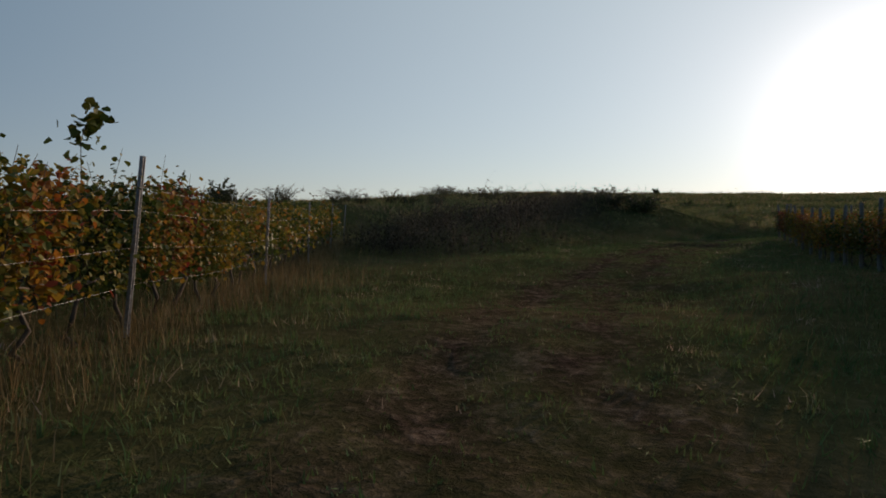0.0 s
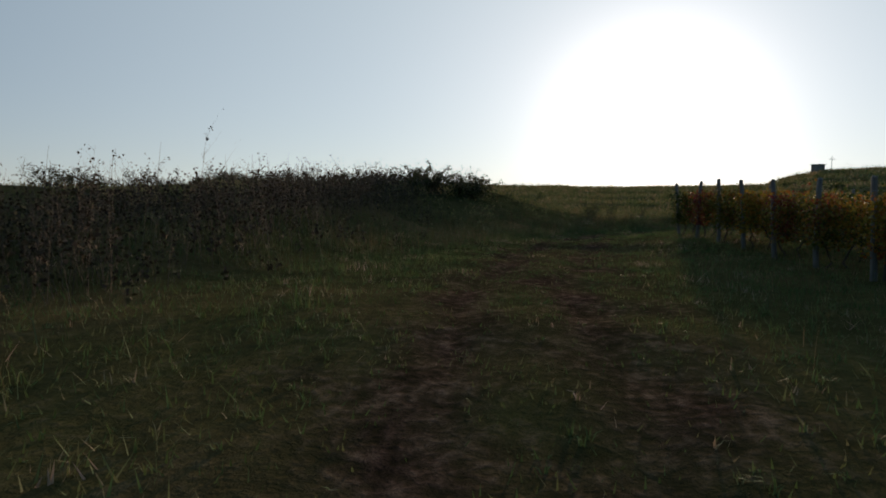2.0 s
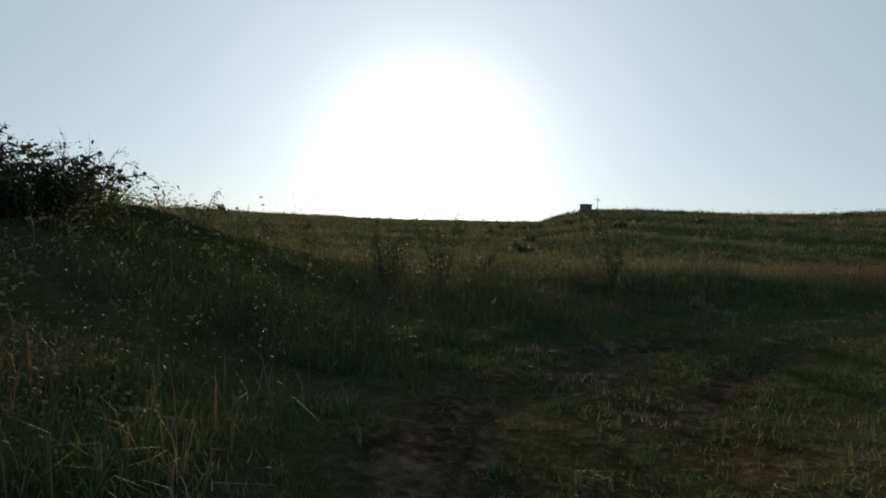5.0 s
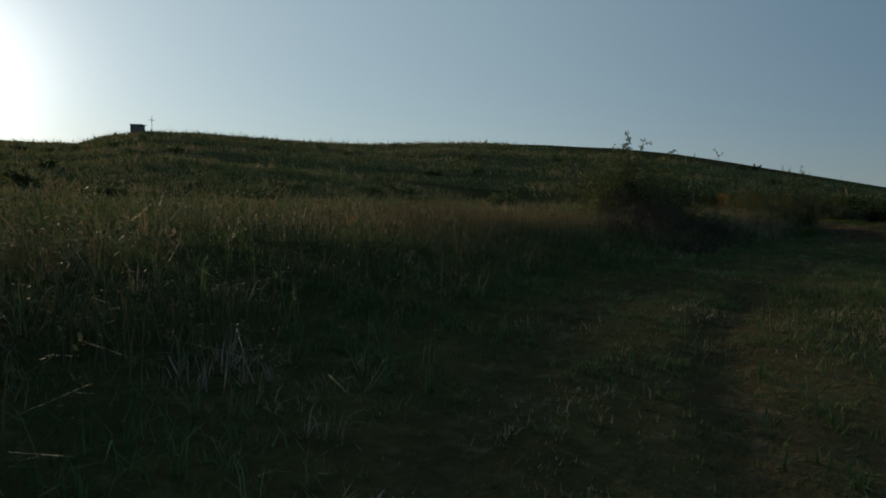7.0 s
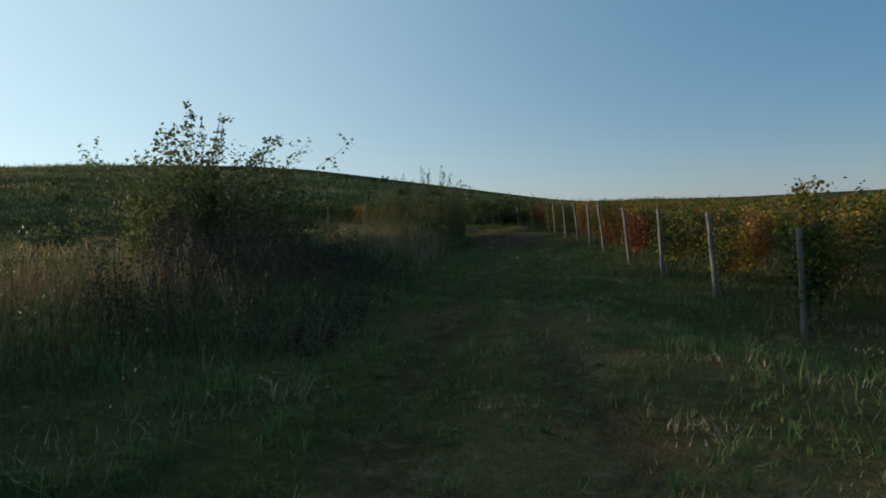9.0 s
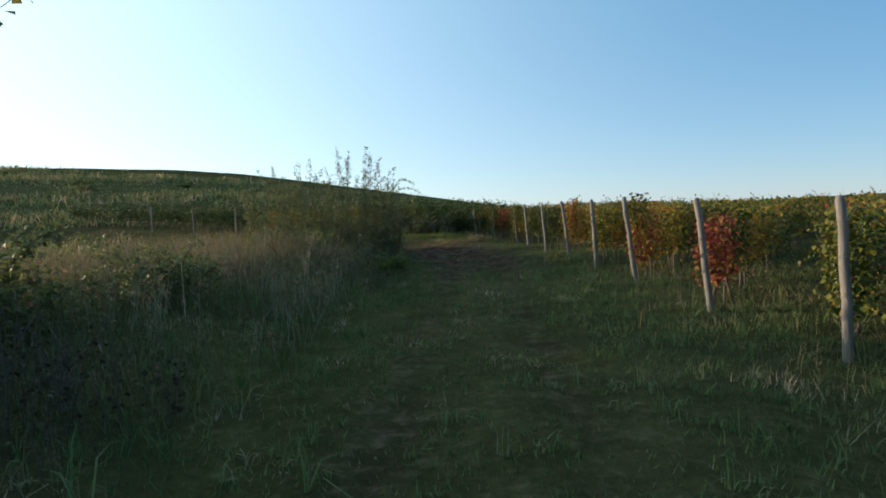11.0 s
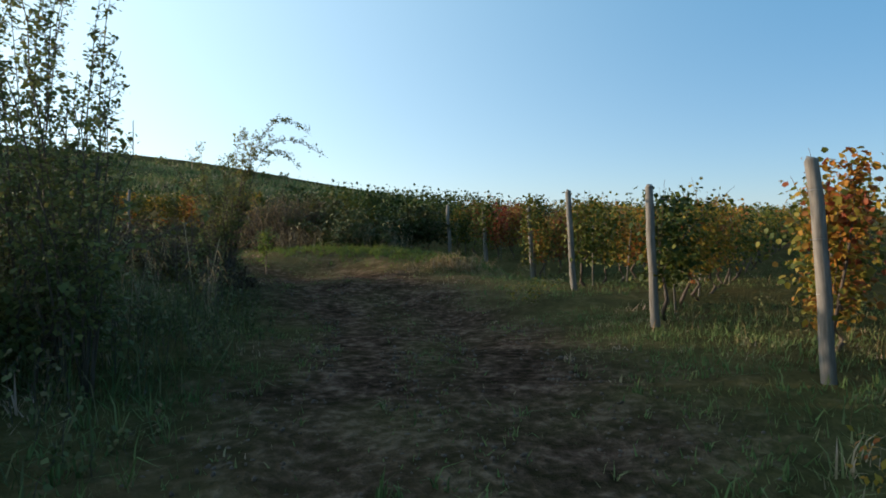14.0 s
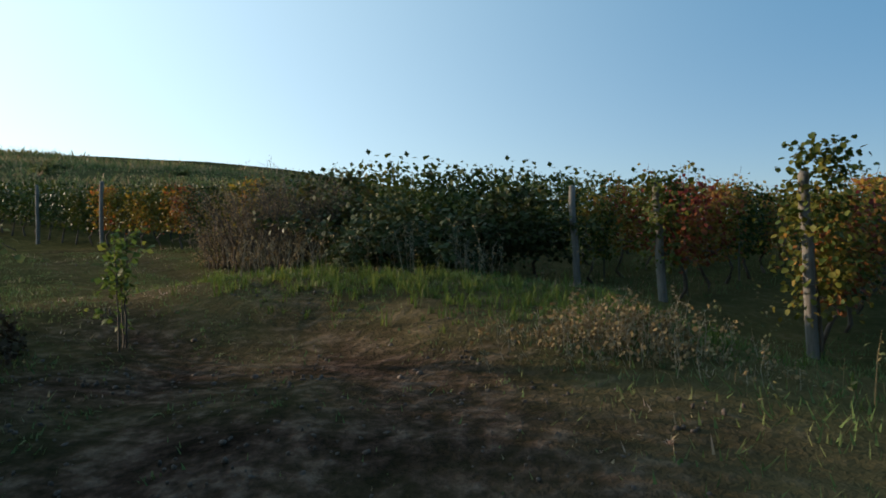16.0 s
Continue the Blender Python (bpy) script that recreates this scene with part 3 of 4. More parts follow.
def climber(x, y, seed, height=2.35, bulk=1.0):
    """A vine that has wound up an end post, with loose shoots nodding over its top."""
    r = np.random.RandomState(seed)
    n = int(640 * bulk)
    hz = 0.35 + (height - 0.45) * r.beta(1.6, 1.3, n)
    a, rad = r.uniform(0, 6.283, n), 0.07 + r.gamma(2.2, 0.055 * bulk, n)
    at = [np.stack([np.cos(a) * rad, np.sin(a) * rad, hz], 1)]
    wood = [tube([(0.09 * math.cos(2.5 * q + seed), 0.09 * math.sin(2.5 * q + seed), height * 0.85 * q - 0.05) for q in np.linspace(0, 1, 9)], np.linspace(0.02, 0.006, 9), 5)]
    for j in range(7):
        b, go, up = r.uniform(0, 6.283), r.uniform(0.12, 0.42) * bulk, r.uniform(0.25, 0.6)
        z0 = height - r.uniform(0.2, 0.9)
        c = np.array([(math.cos(b) * (0.08 + go * q), math.sin(b) * (0.08 + go * q), z0 + up * (q - 0.75 * q * q)) for q in np.linspace(0, 1, 6)])
        wood.append(tube(c, np.linspace(0.005, 0.002, 6), 4))
        at.append(c[r.randint(0, 6, 26)] + r.normal(0, 0.05, (26, 3)))
    at = np.concatenate(at)
    root = new("climbing_vine")
    part("stem", quick_mesh("climbing_stem", *joined(wood)), VINE_BARK, root)
    part("foliage", quick_mesh("climbing_foliage", *leaf_cloud(at, 0.06, r, out=at)), VINE_LEAF_GREEN if seed > 66 else VINE_LEAF_YELLOW, root)
    root.location = (x, y, gz(x, y))
    return tagged(root, "yellow-green vine wound up a wooden end post", "vine", "vines climbing the end posts")


for i, h in ((0, 2.8), (4, 2.05), (6, 1.95), (9, 2.15), (10, 1.75)):
    back = 0.13 if i < 9 else -0.03
    climber(ENDS[i][0] + back, ENDS[i][1] + back, 60 + i, h, 0.6 if 0 < i < 9 else 1.0)

# the block on the other side of the road
LROW = np.array([0.929, 0.369])
L_END = np.array([17.1, -46.8])
for r in range(3):
    for q in range(42):
        p = L_END + LROW * (0.6 + q * 1.0) - np.array([-0.369, 0.929]) * 2.1 * r
        set_vine(p[0], p[1], math.atan2(LROW[1], LROW[0]), rng.randint(100), r == 0 and 18 <= q < 40, rng.uniform(1.06, 1.2))

def tall_shoot(x, y):
    """A vine cane that has run up over the trellis and nods at its end."""
    r = np.random.RandomState(77)
    pts = np.array([(0.1 * q + 0.45 * max(q - 0.7, 0) ** 1.2 * -2.2, 0.05 * q, 1.1 + 1.65 * q - 1.1 * max(q - 0.8, 0)) for q in np.linspace(0, 1.15, 9)])
    at = np.concatenate([pts[r.randint(2, 9, 60)] + r.normal(0, 0.09, (60, 3)), pts[-3:].repeat(8, 0) + r.normal(0, 0.08, (24, 3))])
    root = new("vine_shoot")
    part("cane", quick_mesh("cane", *tube(np.concatenate([[(0, 0, 0.3)], pts]), np.linspace(0.008, 0.003, 10), 5)), VINE_BARK, root)
    part("foliage", quick_mesh("shoot_foliage", *leaf_cloud(at, 0.11, r)), VINE_LEAF_GREEN, root)
    root.matrix_world = row_matrix(x, y, math.atan2(LROW[1], LROW[0]))
    tagged(root, "long vine shoot sticking up above the trellis", "vine")


tall_shoot(*(L_END + LROW * 23.5))
fw, fl = joined(far_wood), joined(far_leaf)
rows_thing = new("vine_rows")
part("trunks", quick_mesh("far_trunks", *fw), VINE_BARK, rows_thing)
part("foliage", quick_mesh("far_foliage", *fl), VINE_LEAF, rows_thing)
part("green_foliage", quick_mesh("green_foliage", *joined(green_leaf)), VINE_LEAF_GREEN, rows_thing, "vine leaves still mostly green")
tagged(rows_thing, "long trellised vine rows in green and rusty autumn leaf", "vineyard", "", "stuff")


def channel_post(x, y, height, lean):
    """A thin folded-steel trellis post with wire notches."""
    root = new("trellis_post")
    w, d, t = 0.07, 0.045, 0.006
    prof = [(-w / 2, 0), (-w / 2, d), (-w / 2 + t, d), (-w / 2 + t, t), (w / 2 - t, t), (w / 2 - t, d), (w / 2, d), (w / 2, 0)]
    v = np.array([(a, b, z) for z in (-0.2, height) for a, b in prof])
    f = [(i, (i + 1) % 8, 8 + (i + 1) % 8, 8 + i) for i in range(8)] + [(8, 9, 10, 11), (8, 11, 12, 15), (12, 13, 14, 15)]
    part("channel", mesh_of("channel", v, f), GALVANISED, root)
    hook_v, hook_t = joined([tube([(s * w / 2, d * 0.5, z), (s * (w / 2 + 0.014), d * 0.5, z - 0.004), (s * (w / 2 + 0.016), d * 0.5, z + 0.018)], np.full(3, 0.004), 4) for z in (0.5, 0.9, 1.3, 1.7) for s in (-1, 1)])
    part("hook_strip", quick_mesh("wire_hooks", hook_v, hook_t), GALVANISED, root)
    root.matrix_world = Matrix.Translation((x, y, gz(x, y))) @ Matrix.Rotation(math.atan2(LROW[1], LROW[0]), 4, "Z") @ Matrix.Rotation(lean, 4, "X")
    return tagged(root, "grey galvanised steel trellis post among the vines", "post", "steel trellis posts")


for q in (-1.2, 4.1, 9.8, 16.0, 23.2, 29.6, 36.0):
    p = L_END + LROW * q + np.array([-0.369, 0.929]) * 0.3
    channel_post(p[0], p[1], 2.15 if q == 23.2 else 2.0, -0.11 if q == 23.2 else rng.normal(-0.04, 0.03))


def wire(points, group):
    w = part("trellis_wire", quick_mesh("trellis_wire", *tube(points, np.full(len(points), 0.0018), 4)), WIRE)
    tagged(w, "taut galvanised trellis wire along the vines", "wire", group)


for z in (0.6, 1.05, 1.5, 1.8):
    pts = []
    for q in np.linspace(0, 40, 15):
        p = L_END + LROW * q + np.array([-0.369, 0.929]) * 0.34
        pts.append((p[0], p[1], gz(p[0], p[1]) + z - 0.02 * math.sin(q * 0.54) ** 2))
    wire(pts, "wires of the near trellis")
for x, y, _, _ in ENDS[:12]:
    for z in (0.75, 1.6):
        wire([(x + ROW[0] * q, y + ROW[1] * q, gz(x + ROW[0] * q, y + ROW[1] * q) + z) for q in np.linspace(0.05, 14, 6)], "wires of the vine rows")


def stake(x, y, h):
    v = tube([(0, 0, -0.1), (0, 0, h * 0.5), (0.01, 0, h)], np.array([0.016, 0.015, 0.014]), 6)
    root = part("vine_stake", quick_mesh("vine_stake", *v), POST_WOOD)
    root.matrix_world = Matrix.Translation((x, y, gz(x, y))) @ Matrix.Rotation(rng.normal(0, 0.05), 4, "X") @ Matrix.Rotation(rng.normal(0, 0.05), 4, "Y")
    tagged(root, "thin pale wooden stake supporting a vine", "stake", "vine stakes")


for x, y, _, _ in ENDS[:12]:
    for s in (1.0, 3.2, 6.3):
        stake(x + ROW[0] * s + rng.normal(0, 0.04), y + ROW[1] * s + rng.normal(0, 0.04), rng.uniform(0.9, 1.5))

# ---- shrubs ----


def shrub(name, x, y, spread, height, stems, leaves, seed, label, category="shrub", leaf=SHRUB_LEAF, size=0.05, body=0.55, arch=0.6, lean=(0, 0), group="", long_shoots=0.3, dome=0.62, thick=1.0):
    """Arching shoots from one stool; leaves along the shoots and a dense body low down."""
    rng = np.random.RandomState(seed)
    wood, at, out = [], [], []
    for j in range(stems):
        a = rng.uniform(0, 6.283)
        r0 = rng.uniform(0, 0.35) * spread
        h = height * (rng.uniform(0.75, 1.0) if rng.rand() < long_shoots else rng.uniform(0.4, 0.72))
        go = spread * rng.uniform(0.25, 0.75)
        b = np.array([math.cos(a) * r0, math.sin(a) * r0, -0.05])
        pts, sag = [], rng.uniform(0.7, 1.4)
        for q in np.linspace(0, 1, 9):
            dz = h * (q - arch * 0.33 * q ** 4 * sag)
            pts.append(b + np.array([math.cos(a) * go * q ** 1.6 + lean[0] * q ** 3, math.sin(a) * go * q ** 1.6 + lean[1] * q ** 3, dz]) + rng.normal(0, 0.02 * (1 + q), 3))
        pts = np.array(pts)
        wood.append(tube(pts, np.linspace(0.016, 0.003, 9) * thick, 3))
        for _ in range(6):
            q = rng.uniform(2.0, 7.9)
            p = pts[int(q)] + (pts[int(q) + 1] - pts[int(q)]) * (q % 1)
            d = rng.normal(0, 1, 3) + np.array([math.cos(a), math.sin(a), 0.6])
            d /= np.linalg.norm(d)
            L = rng.uniform(0.15, 0.45) * height * 0.35
            tw = np.array([p + d * L * s + np.array([0, 0, -0.1 * L * s * s]) for s in (0, 0.5, 1)])
            wood.append(tube(tw, np.linspace(0.005, 0.002, 3) * thick, 3))
            for _ in range(int(leaves * 0.55 / stems / 6)):
                s = rng.uniform(0.1, 1.05)
                at.append(p + d * L * s + rng.normal(0, 0.035, 3))
                out.append(d + rng.normal(0, 0.6, 3))
        for _ in range(int(leaves * 0.5 / stems)):
            q = rng.uniform(1.5, 7.99)
            p = pts[int(q)] + (pts[int(q) + 1] - pts[int(q)]) * (q % 1)
            at.append(p + rng.normal(0, 0.045, 3))
            out.append(rng.normal(0, 1, 3))
    n = int(leaves * body * 1.6)
    a, rr = rng.uniform(0, 6.283, n), np.sqrt(rng.uniform(0.05, 1, n)) * spread * 0.62
    lump = 0.75 + 0.25 * np.sin(3 * a + seed) + 0.15 * np.sin(7 * a + 2 * seed)
    hz = height * dome * lump * np.sqrt(np.clip(1 - (rr / (spread * 0.66)) ** 2, 0, 1)) * rng.uniform(0.1, 1.0, n) ** 0.55
    at += list(np.stack([np.cos(a) * rr * lump, np.sin(a) * rr * lump, hz], 1))
    out += list(np.stack([np.cos(a), np.sin(a), np.zeros(n)], 1))
    root = new(name)
    part("branchwork", quick_mesh(name + "_branches", *joined(wood)), TWIG, root, "thin brown arching branches")
    part("foliage", quick_mesh(name + "_foliage", *leaf_cloud(np.array(at), size, rng, BROAD if size > 0.056 else OVAL, OVAL_TRI, 0.2, np.array(out))), leaf, root, "dry brown leaves" if leaf is DRY_GRASS else "small dull green leaves")
    root.location = (x, y, gz(x, y))
    return tagged(root, label, category, group)


ROSE = "wild rose shrub with arching leafy shoots on the grass bank"


def leafy_shoots(canes, rng, size, laterals=1.0):
    """Wood and leaves of canes, each given as base, bend and tip of a curve; short leafy side twigs all along."""
    wood, at, out = [], [], []
    for p0, p1, p2 in canes:
        p0, p1, p2 = (np.asarray(p, float) for p in (p0, p1, p2))
        q = np.linspace(0, 1, 10)[:, None]
        pts = (1 - q) ** 2 * p0 + 2 * q * (1 - q) * p1 + q * q * p2 + rng.normal(0, 0.012, (10, 3)) * (0.3 + q)
        run = np.linalg.norm(np.diff(pts, axis=0), axis=1).sum()
        wood.append(tube(pts, np.linspace(0.011, 0.0025, 10), 4))
        for _ in range(int(run * 13 * laterals)):
            u = rng.uniform(0.22, 0.97)
            k = u * 8.99
            p = pts[int(k)] + (pts[int(k) + 1] - pts[int(k)]) * (k % 1)
            a = rng.uniform(0, 6.283)
            d = np.array([math.cos(a), math.sin(a), rng.uniform(0.1, 1.1)])
            d /= np.linalg.norm(d)
            L = rng.uniform(0.08, 0.34) * (1.15 - u)  + 0.05
            wood.append(tube(np.array([p, p + d * L]), np.array([0.0035, 0.0015]), 3))
            n = int(3 + L * 34)
            s = rng.uniform(0.15, 1.05, n)[:, None]
            at.append(p + d * L * s + rng.normal(0, 0.022, (n, 3)))
            out.append(np.tile(d, (n, 1)) + rng.normal(0, 0.7, (n, 3)))
        n = int(run * 14)
        k = rng.uniform(2.2, 8.99, n)
        at.append(pts[k.astype(int)] + rng.normal(0, 0.025, (n, 3)))
        out.append(rng.normal(0, 1, (n, 3)))
    at, out = np.concatenate(at), np.concatenate(out)
    return joined(wood), leaf_cloud(at, size, rng, BROAD, OVAL_TRI, 0.1, out)


def wild_shrub(x, y, canes, seed, label, size=0.04, laterals=1.0, leaf=SHRUB_LEAF, name="shrub", category="shrub", group="shrubs on the bank"):
    wood, crown = leafy_shoots(canes, np.random.RandomState(seed), size, laterals)
    root = new(name)
    part("branchwork", quick_mesh(name + "_branches", *wood), TWIG, root, "thin brown leafy shoots")
    part("foliage", quick_mesh(name + "_foliage", *crown), leaf, root)
    root.location = (x, y, gz(x, y))
    return tagged(root, label, category, group)


def upright_canes(count, spread, height, seed):
    """Nearly upright shoots, thrown a little outwards."""
    r = np.random.RandomState(seed)
    canes = []
    for i in range(count):
        a, h = r.uniform(0, 6.283), height * (r.uniform(0.82, 1.0) if i < 3 else r.uniform(0.45, 0.85))
        w = np.array([math.cos(a), math.sin(a)])
        b, t = w * r.uniform(0, 0.16), w * spread * r.uniform(0.2, 1.0)
        canes.append(((*b, -0.05), (*(b * 0.6 + t * 0.35), h * 0.6), (*(b + t), h)))
    return canes


shrub("shrub", -6.8, 3.1, 4.0, 4.0, 80, 8500, 13, "broad bushy wild shrub, dull green with yellowing leaves", size=0.088, arch=0.35, body=1.0, dome=0.78)
wild_shrub(-6.9, 3.2, upright_canes(12, 1.7, 4.3, 17), 14, "slender young tree pushing up through a shrub", 0.075, 0.8, group="")
ROSY = "wild shrub with upright leafy shoots on the grass bank"
for i, (x, y, sp, h, n) in enumerate([(-2.9, 20.6, 0.45, 3.55, 9), (-2.1, 20.1, 0.4, 3.45, 8), (-1.15, 19.2, 0.45, 2.9, 8), (-1.6, 19.8, 0.35, 2.75, 7), (-4.1, 20.6, 0.5, 3.1, 9),
                                      (-3.5, 19.7, 0.5, 2.7, 8), (-4.9, 20.3, 0.6, 2.6, 8), (-5.8, 19.6, 0.7, 2.1, 8), (-2.5, 18.6, 0.5, 1.7, 7)]):
    wild_shrub(x, y, upright_canes(n + 3, sp * 1.7, h * 1.17, 21 + i), 21 + i, ROSY, 0.042, 0.85)
for i, (x, y, sp, h) in enumerate([(-2.0, 19.4, 1.7, 1.75), (-3.4, 19.0, 1.9, 1.9), (-4.8, 19.4, 1.9, 1.8), (-3.0, 21.8, 1.3, 1.8), (-3.2, 17.0, 1.2, 1.2)]):
    shrub("shrub", x, y, sp, h, 26, 1900, 221 + i, ROSE, group="shrubs on the bank", arch=0.5, long_shoots=0.5, size=0.062, body=0.9)
r = np.random.RandomState(310)
canes = [((0, 0, -0.05), (0.2, 0.0, 1.9), (0.6, -0.1, 2.75)), ((0.05, 0.05, -0.05), (0.1, 0.2, 3.6), (1.8, 0.3, 2.4)), ((0.1, 0, -0.05), (0.35, 0.3, 4.0), (1.5, 0.4, 2.8)),
         ((0.1, 0, -0.05), (0.5, 0.1, 3.4), (1.35, 0.0, 2.1)), ((0.1, 0.1, -0.05), (0.3, 0.0, 2.1), (0.35, 0.2, 2.95)), ((-0.1, 0, -0.05), (-0.2, -0.1, 1.6), (-0.4, -0.2, 2.6))]
for k in range(16):      # shorter canes all round
    a, h = r.uniform(0, 6.283), r.uniform(1.5, 3.0)
    o = np.array([math.cos(a) * 1.0 - 0.25, math.sin(a) * 0.7])
    canes.append(((*(o * 0.12), -0.05), (*(o * r.uniform(0.1, 0.4)), h * r.uniform(0.7, 1.0)), (*(o * r.uniform(0.5, 1.0)), h * r.uniform(0.8, 1.0))))
wild_shrub(-1.95, 26.0, canes, 31, "wild rose shrub with long shoots arching over towards the track", 0.042, 0.95)
shrub("shrub", -2.6, 26.4, 1.5, 1.5, 20, 1700, 231, ROSE, arch=0.6, group="shrubs on the bank", size=0.06, body=0.9)
wild_shrub(-4.0, 25.2, upright_canes(9, 0.6, 2.4, 32), 32, ROSY, 0.042)
wild_shrub(-4.2, 14.9, [((0, 0, -0.05), (0.0, 0.1, 2.6), (0.35, 0.0, 1.95)), ((0.05, 0, -0.05), (-0.1, 0.0, 1.0), (-0.15, 0.1, 1.7)), ((0, 0.05, -0.05), (0.1, 0.1, 0.8), (0.3, 0.2, 1.2))], 33, "single wild rose shoot nodding above the bank", 0.045, 0.8)
FRESH = "young sapling with fresh yellow-green leaves beside the track"
for i, (x, y, h, n) in enumerate([(-1.0, 15.5, 0.75, 8), (-1.3, 15.1, 0.6, 7), (-1.75, 28.5, 1.1, 3), (-2.6, 27.6, 0.8, 4)]):
    wild_shrub(x, y, upright_canes(n, 0.45 if i < 2 else 0.12, h, 81 + i), 81 + i, FRESH, 0.065, 0.9, FRESH_LEAF, "sapling", "sapling", "saplings by the track")
shrub("shrub", -5.3, 5.6, 1.9, 1.7, 22, 3000, 36, ROSE, arch=0.8, group="shrubs on the bank", size=0.07, body=0.8)
shrub("shrub", -4.2, 8.0, 1.5, 1.3, 16, 1800, 37, ROSE, arch=0.8, group="shrubs on the bank", size=0.065, body=0.8)
NOD = "wild rose shrub with nodding leafy shoots in the tall grass"
wild_shrub(-3.0, -21.9, upright_canes(7, 0.5, 1.35, 34) + [((0, 0, -0.05), (-0.1, -0.1, 2.0), (-0.5, -0.85, 1.6)), ((0.05, 0, -0.05), (0.1, -0.1, 1.9), (-0.35, -0.7, 1.7)), ((0, 0.05, -0.05), (0.0, 0.0, 1.0), (0.1, 0.1, 1.6))], 34, NOD, 0.045, 0.8)
wild_shrub(-3.3, -26.8, upright_canes(9, 0.9, 1.75, 35), 35, NOD, 0.045, 0.8)
wild_shrub(-3.5, -25.6, upright_canes(8, 0.9, 1.7, 38), 38, NOD, 0.045, 0.8)
for i, (x, y, sp, h) in enumerate([(-9.5, -30.5, 1.3, 1.6), (-11.5, -29.0, 1.0, 1.5), (-7.5, -26.0, 1.1, 1.7), (-8.5, -33.0, 1.4, 2.2), (-8.0, -23.0, 1.0, 1.5)]):
    shrub("shrub", x, y, sp, h, 12, 900, 41 + i, ROSE, arch=1.0, group="shrubs on the bank")
shrub("bramble_thicket", 0.2, 33.8, 3.7, 2.0, 40, 7500, 51, "dense dark green bramble thicket before the vine rows", "thicket", BRAMBLE_LEAF, 0.09, 1.0, 1.0)
for i, (x, y, sp, h) in enumerate([(-2.3, 34.6, 1.2, 2.1), (-3.1, 35.1, 1.3, 2.0), (-1.7, 34.5, 1.1, 1.9), (-3.9, 35.6, 1.2, 1.7)]):
    shrub("dry_weeds", x, y, sp, h, 60, 1600, 55 + i, "stand of tall brown dry weeds beside the bramble thicket", "weeds", DRY_GRASS, 0.05, 0.5, 0.25, group="dry weeds", long_shoots=0.8)
# brambles along the top of the far bank
rng = np.random.RandomState(61)
BRIAR = "dark straggling bramble bush on top of the bank"
SPOTS = [(-4 - 86 * q, -33.5 - 48 * q) for q in np.linspace(0, 1, 30) ** 1.5] + [(-36 + 30 * q, -59.5 - 19 * q) for q in np.linspace(0, 1, 13)]
for i, (x, y) in enumerate(SPOTS):
    far = math.hypot(x + 4, y + 33) / 60
    x, y = x + rng.normal(0, 1.0), y + rng.normal(0, 1.0)
    shrub("shrub", x, y, rng.uniform(1.5, 2.3) * (1 + 0.4 * far), rng.uniform(1.6, 2.7) * (1 + 0.3 * far), 18, 620, 70 + i, BRIAR, leaf=BRAMBLE_LEAF, size=0.11, arch=1.1, group="bushes along the bank", body=0.5, long_shoots=0.5, thick=2.2)
shrub("shrub", -33.0, -48.8, 1.6, 3.4, 14, 900, 99, "tall spiky bush on top of the bank", leaf=BRAMBLE_LEAF, size=0.09, arch=0.2, group="bushes along the bank")

# ---- far things ----
FAR_TREE = "small dark tree standing far off on the skyline"
for i, (x, y, sp, h) in enumerate([(-176.0, -33.0, 1.6, 2.8), (-16.0, -79.5, 2.2, 4.0), (-12.0, -82.0, 2.4, 4.6)]):
    shrub("tree", x, y, sp, h, 14, 1500, 110 + i, FAR_TREE, "tree", BRAMBLE_LEAF, 0.24, 0.9, 0.4)

bunker = new("concrete_hut")
bm = bmesh.new()
bmesh.ops.create_cube(bm, size=1.0, matrix=Matrix.Translation((0, 0, 1.0)) @ Matrix.Diagonal((2.6, 2.4, 2.4, 1)))
bmesh.ops.bevel(bm, geom=bm.edges[:], offset=0.08, segments=1)
part("wall", bm, CONCRETE, bunker)
bm = bmesh.new()
bmesh.ops.create_cube(bm, size=1.0, matrix=Matrix.Translation((0.1, 0, 2.32)) @ Matrix.Diagonal((3.0, 2.8, 0.22, 1)))
bmesh.ops.bevel(bm, geom=bm.edges[:], offset=0.05, segments=1)
part("roof_slab", bm, CONCRETE, bunker)
HX, HY = -157.0, 69.5
bunker.matrix_world = Matrix.Translation((HX, HY, gz(HX, HY))) @ Matrix.Rotation(0.5, 4, "Z")
tagged(bunker, "small flat-roofed concrete hut on the hilltop", "hut")
mast = new("wayside_cross")
part("upright", quick_mesh("upright", *tube([(0, 0, -0.3), (0, 0, 2), (0, 0, 4.4)], np.array([0.09, 0.085, 0.08]), 6)), CONCRETE, mast)
part("crossbar", quick_mesh("crossbar", *tube([(-0.8, 0, 3.5), (0, 0, 3.5), (0.8, 0, 3.5)], np.full(3, 0.075), 6)), CONCRETE, mast)
mast.matrix_world = Matrix.Translation((HX + 1.5, HY + 3.0, gz(HX + 1.5, HY + 3.0))) @ Matrix.Rotation(1.0, 4, "Z")
tagged(mast, "slender dark cross standing beside the hilltop hut", "cross")

# ---- grass and weeds ----


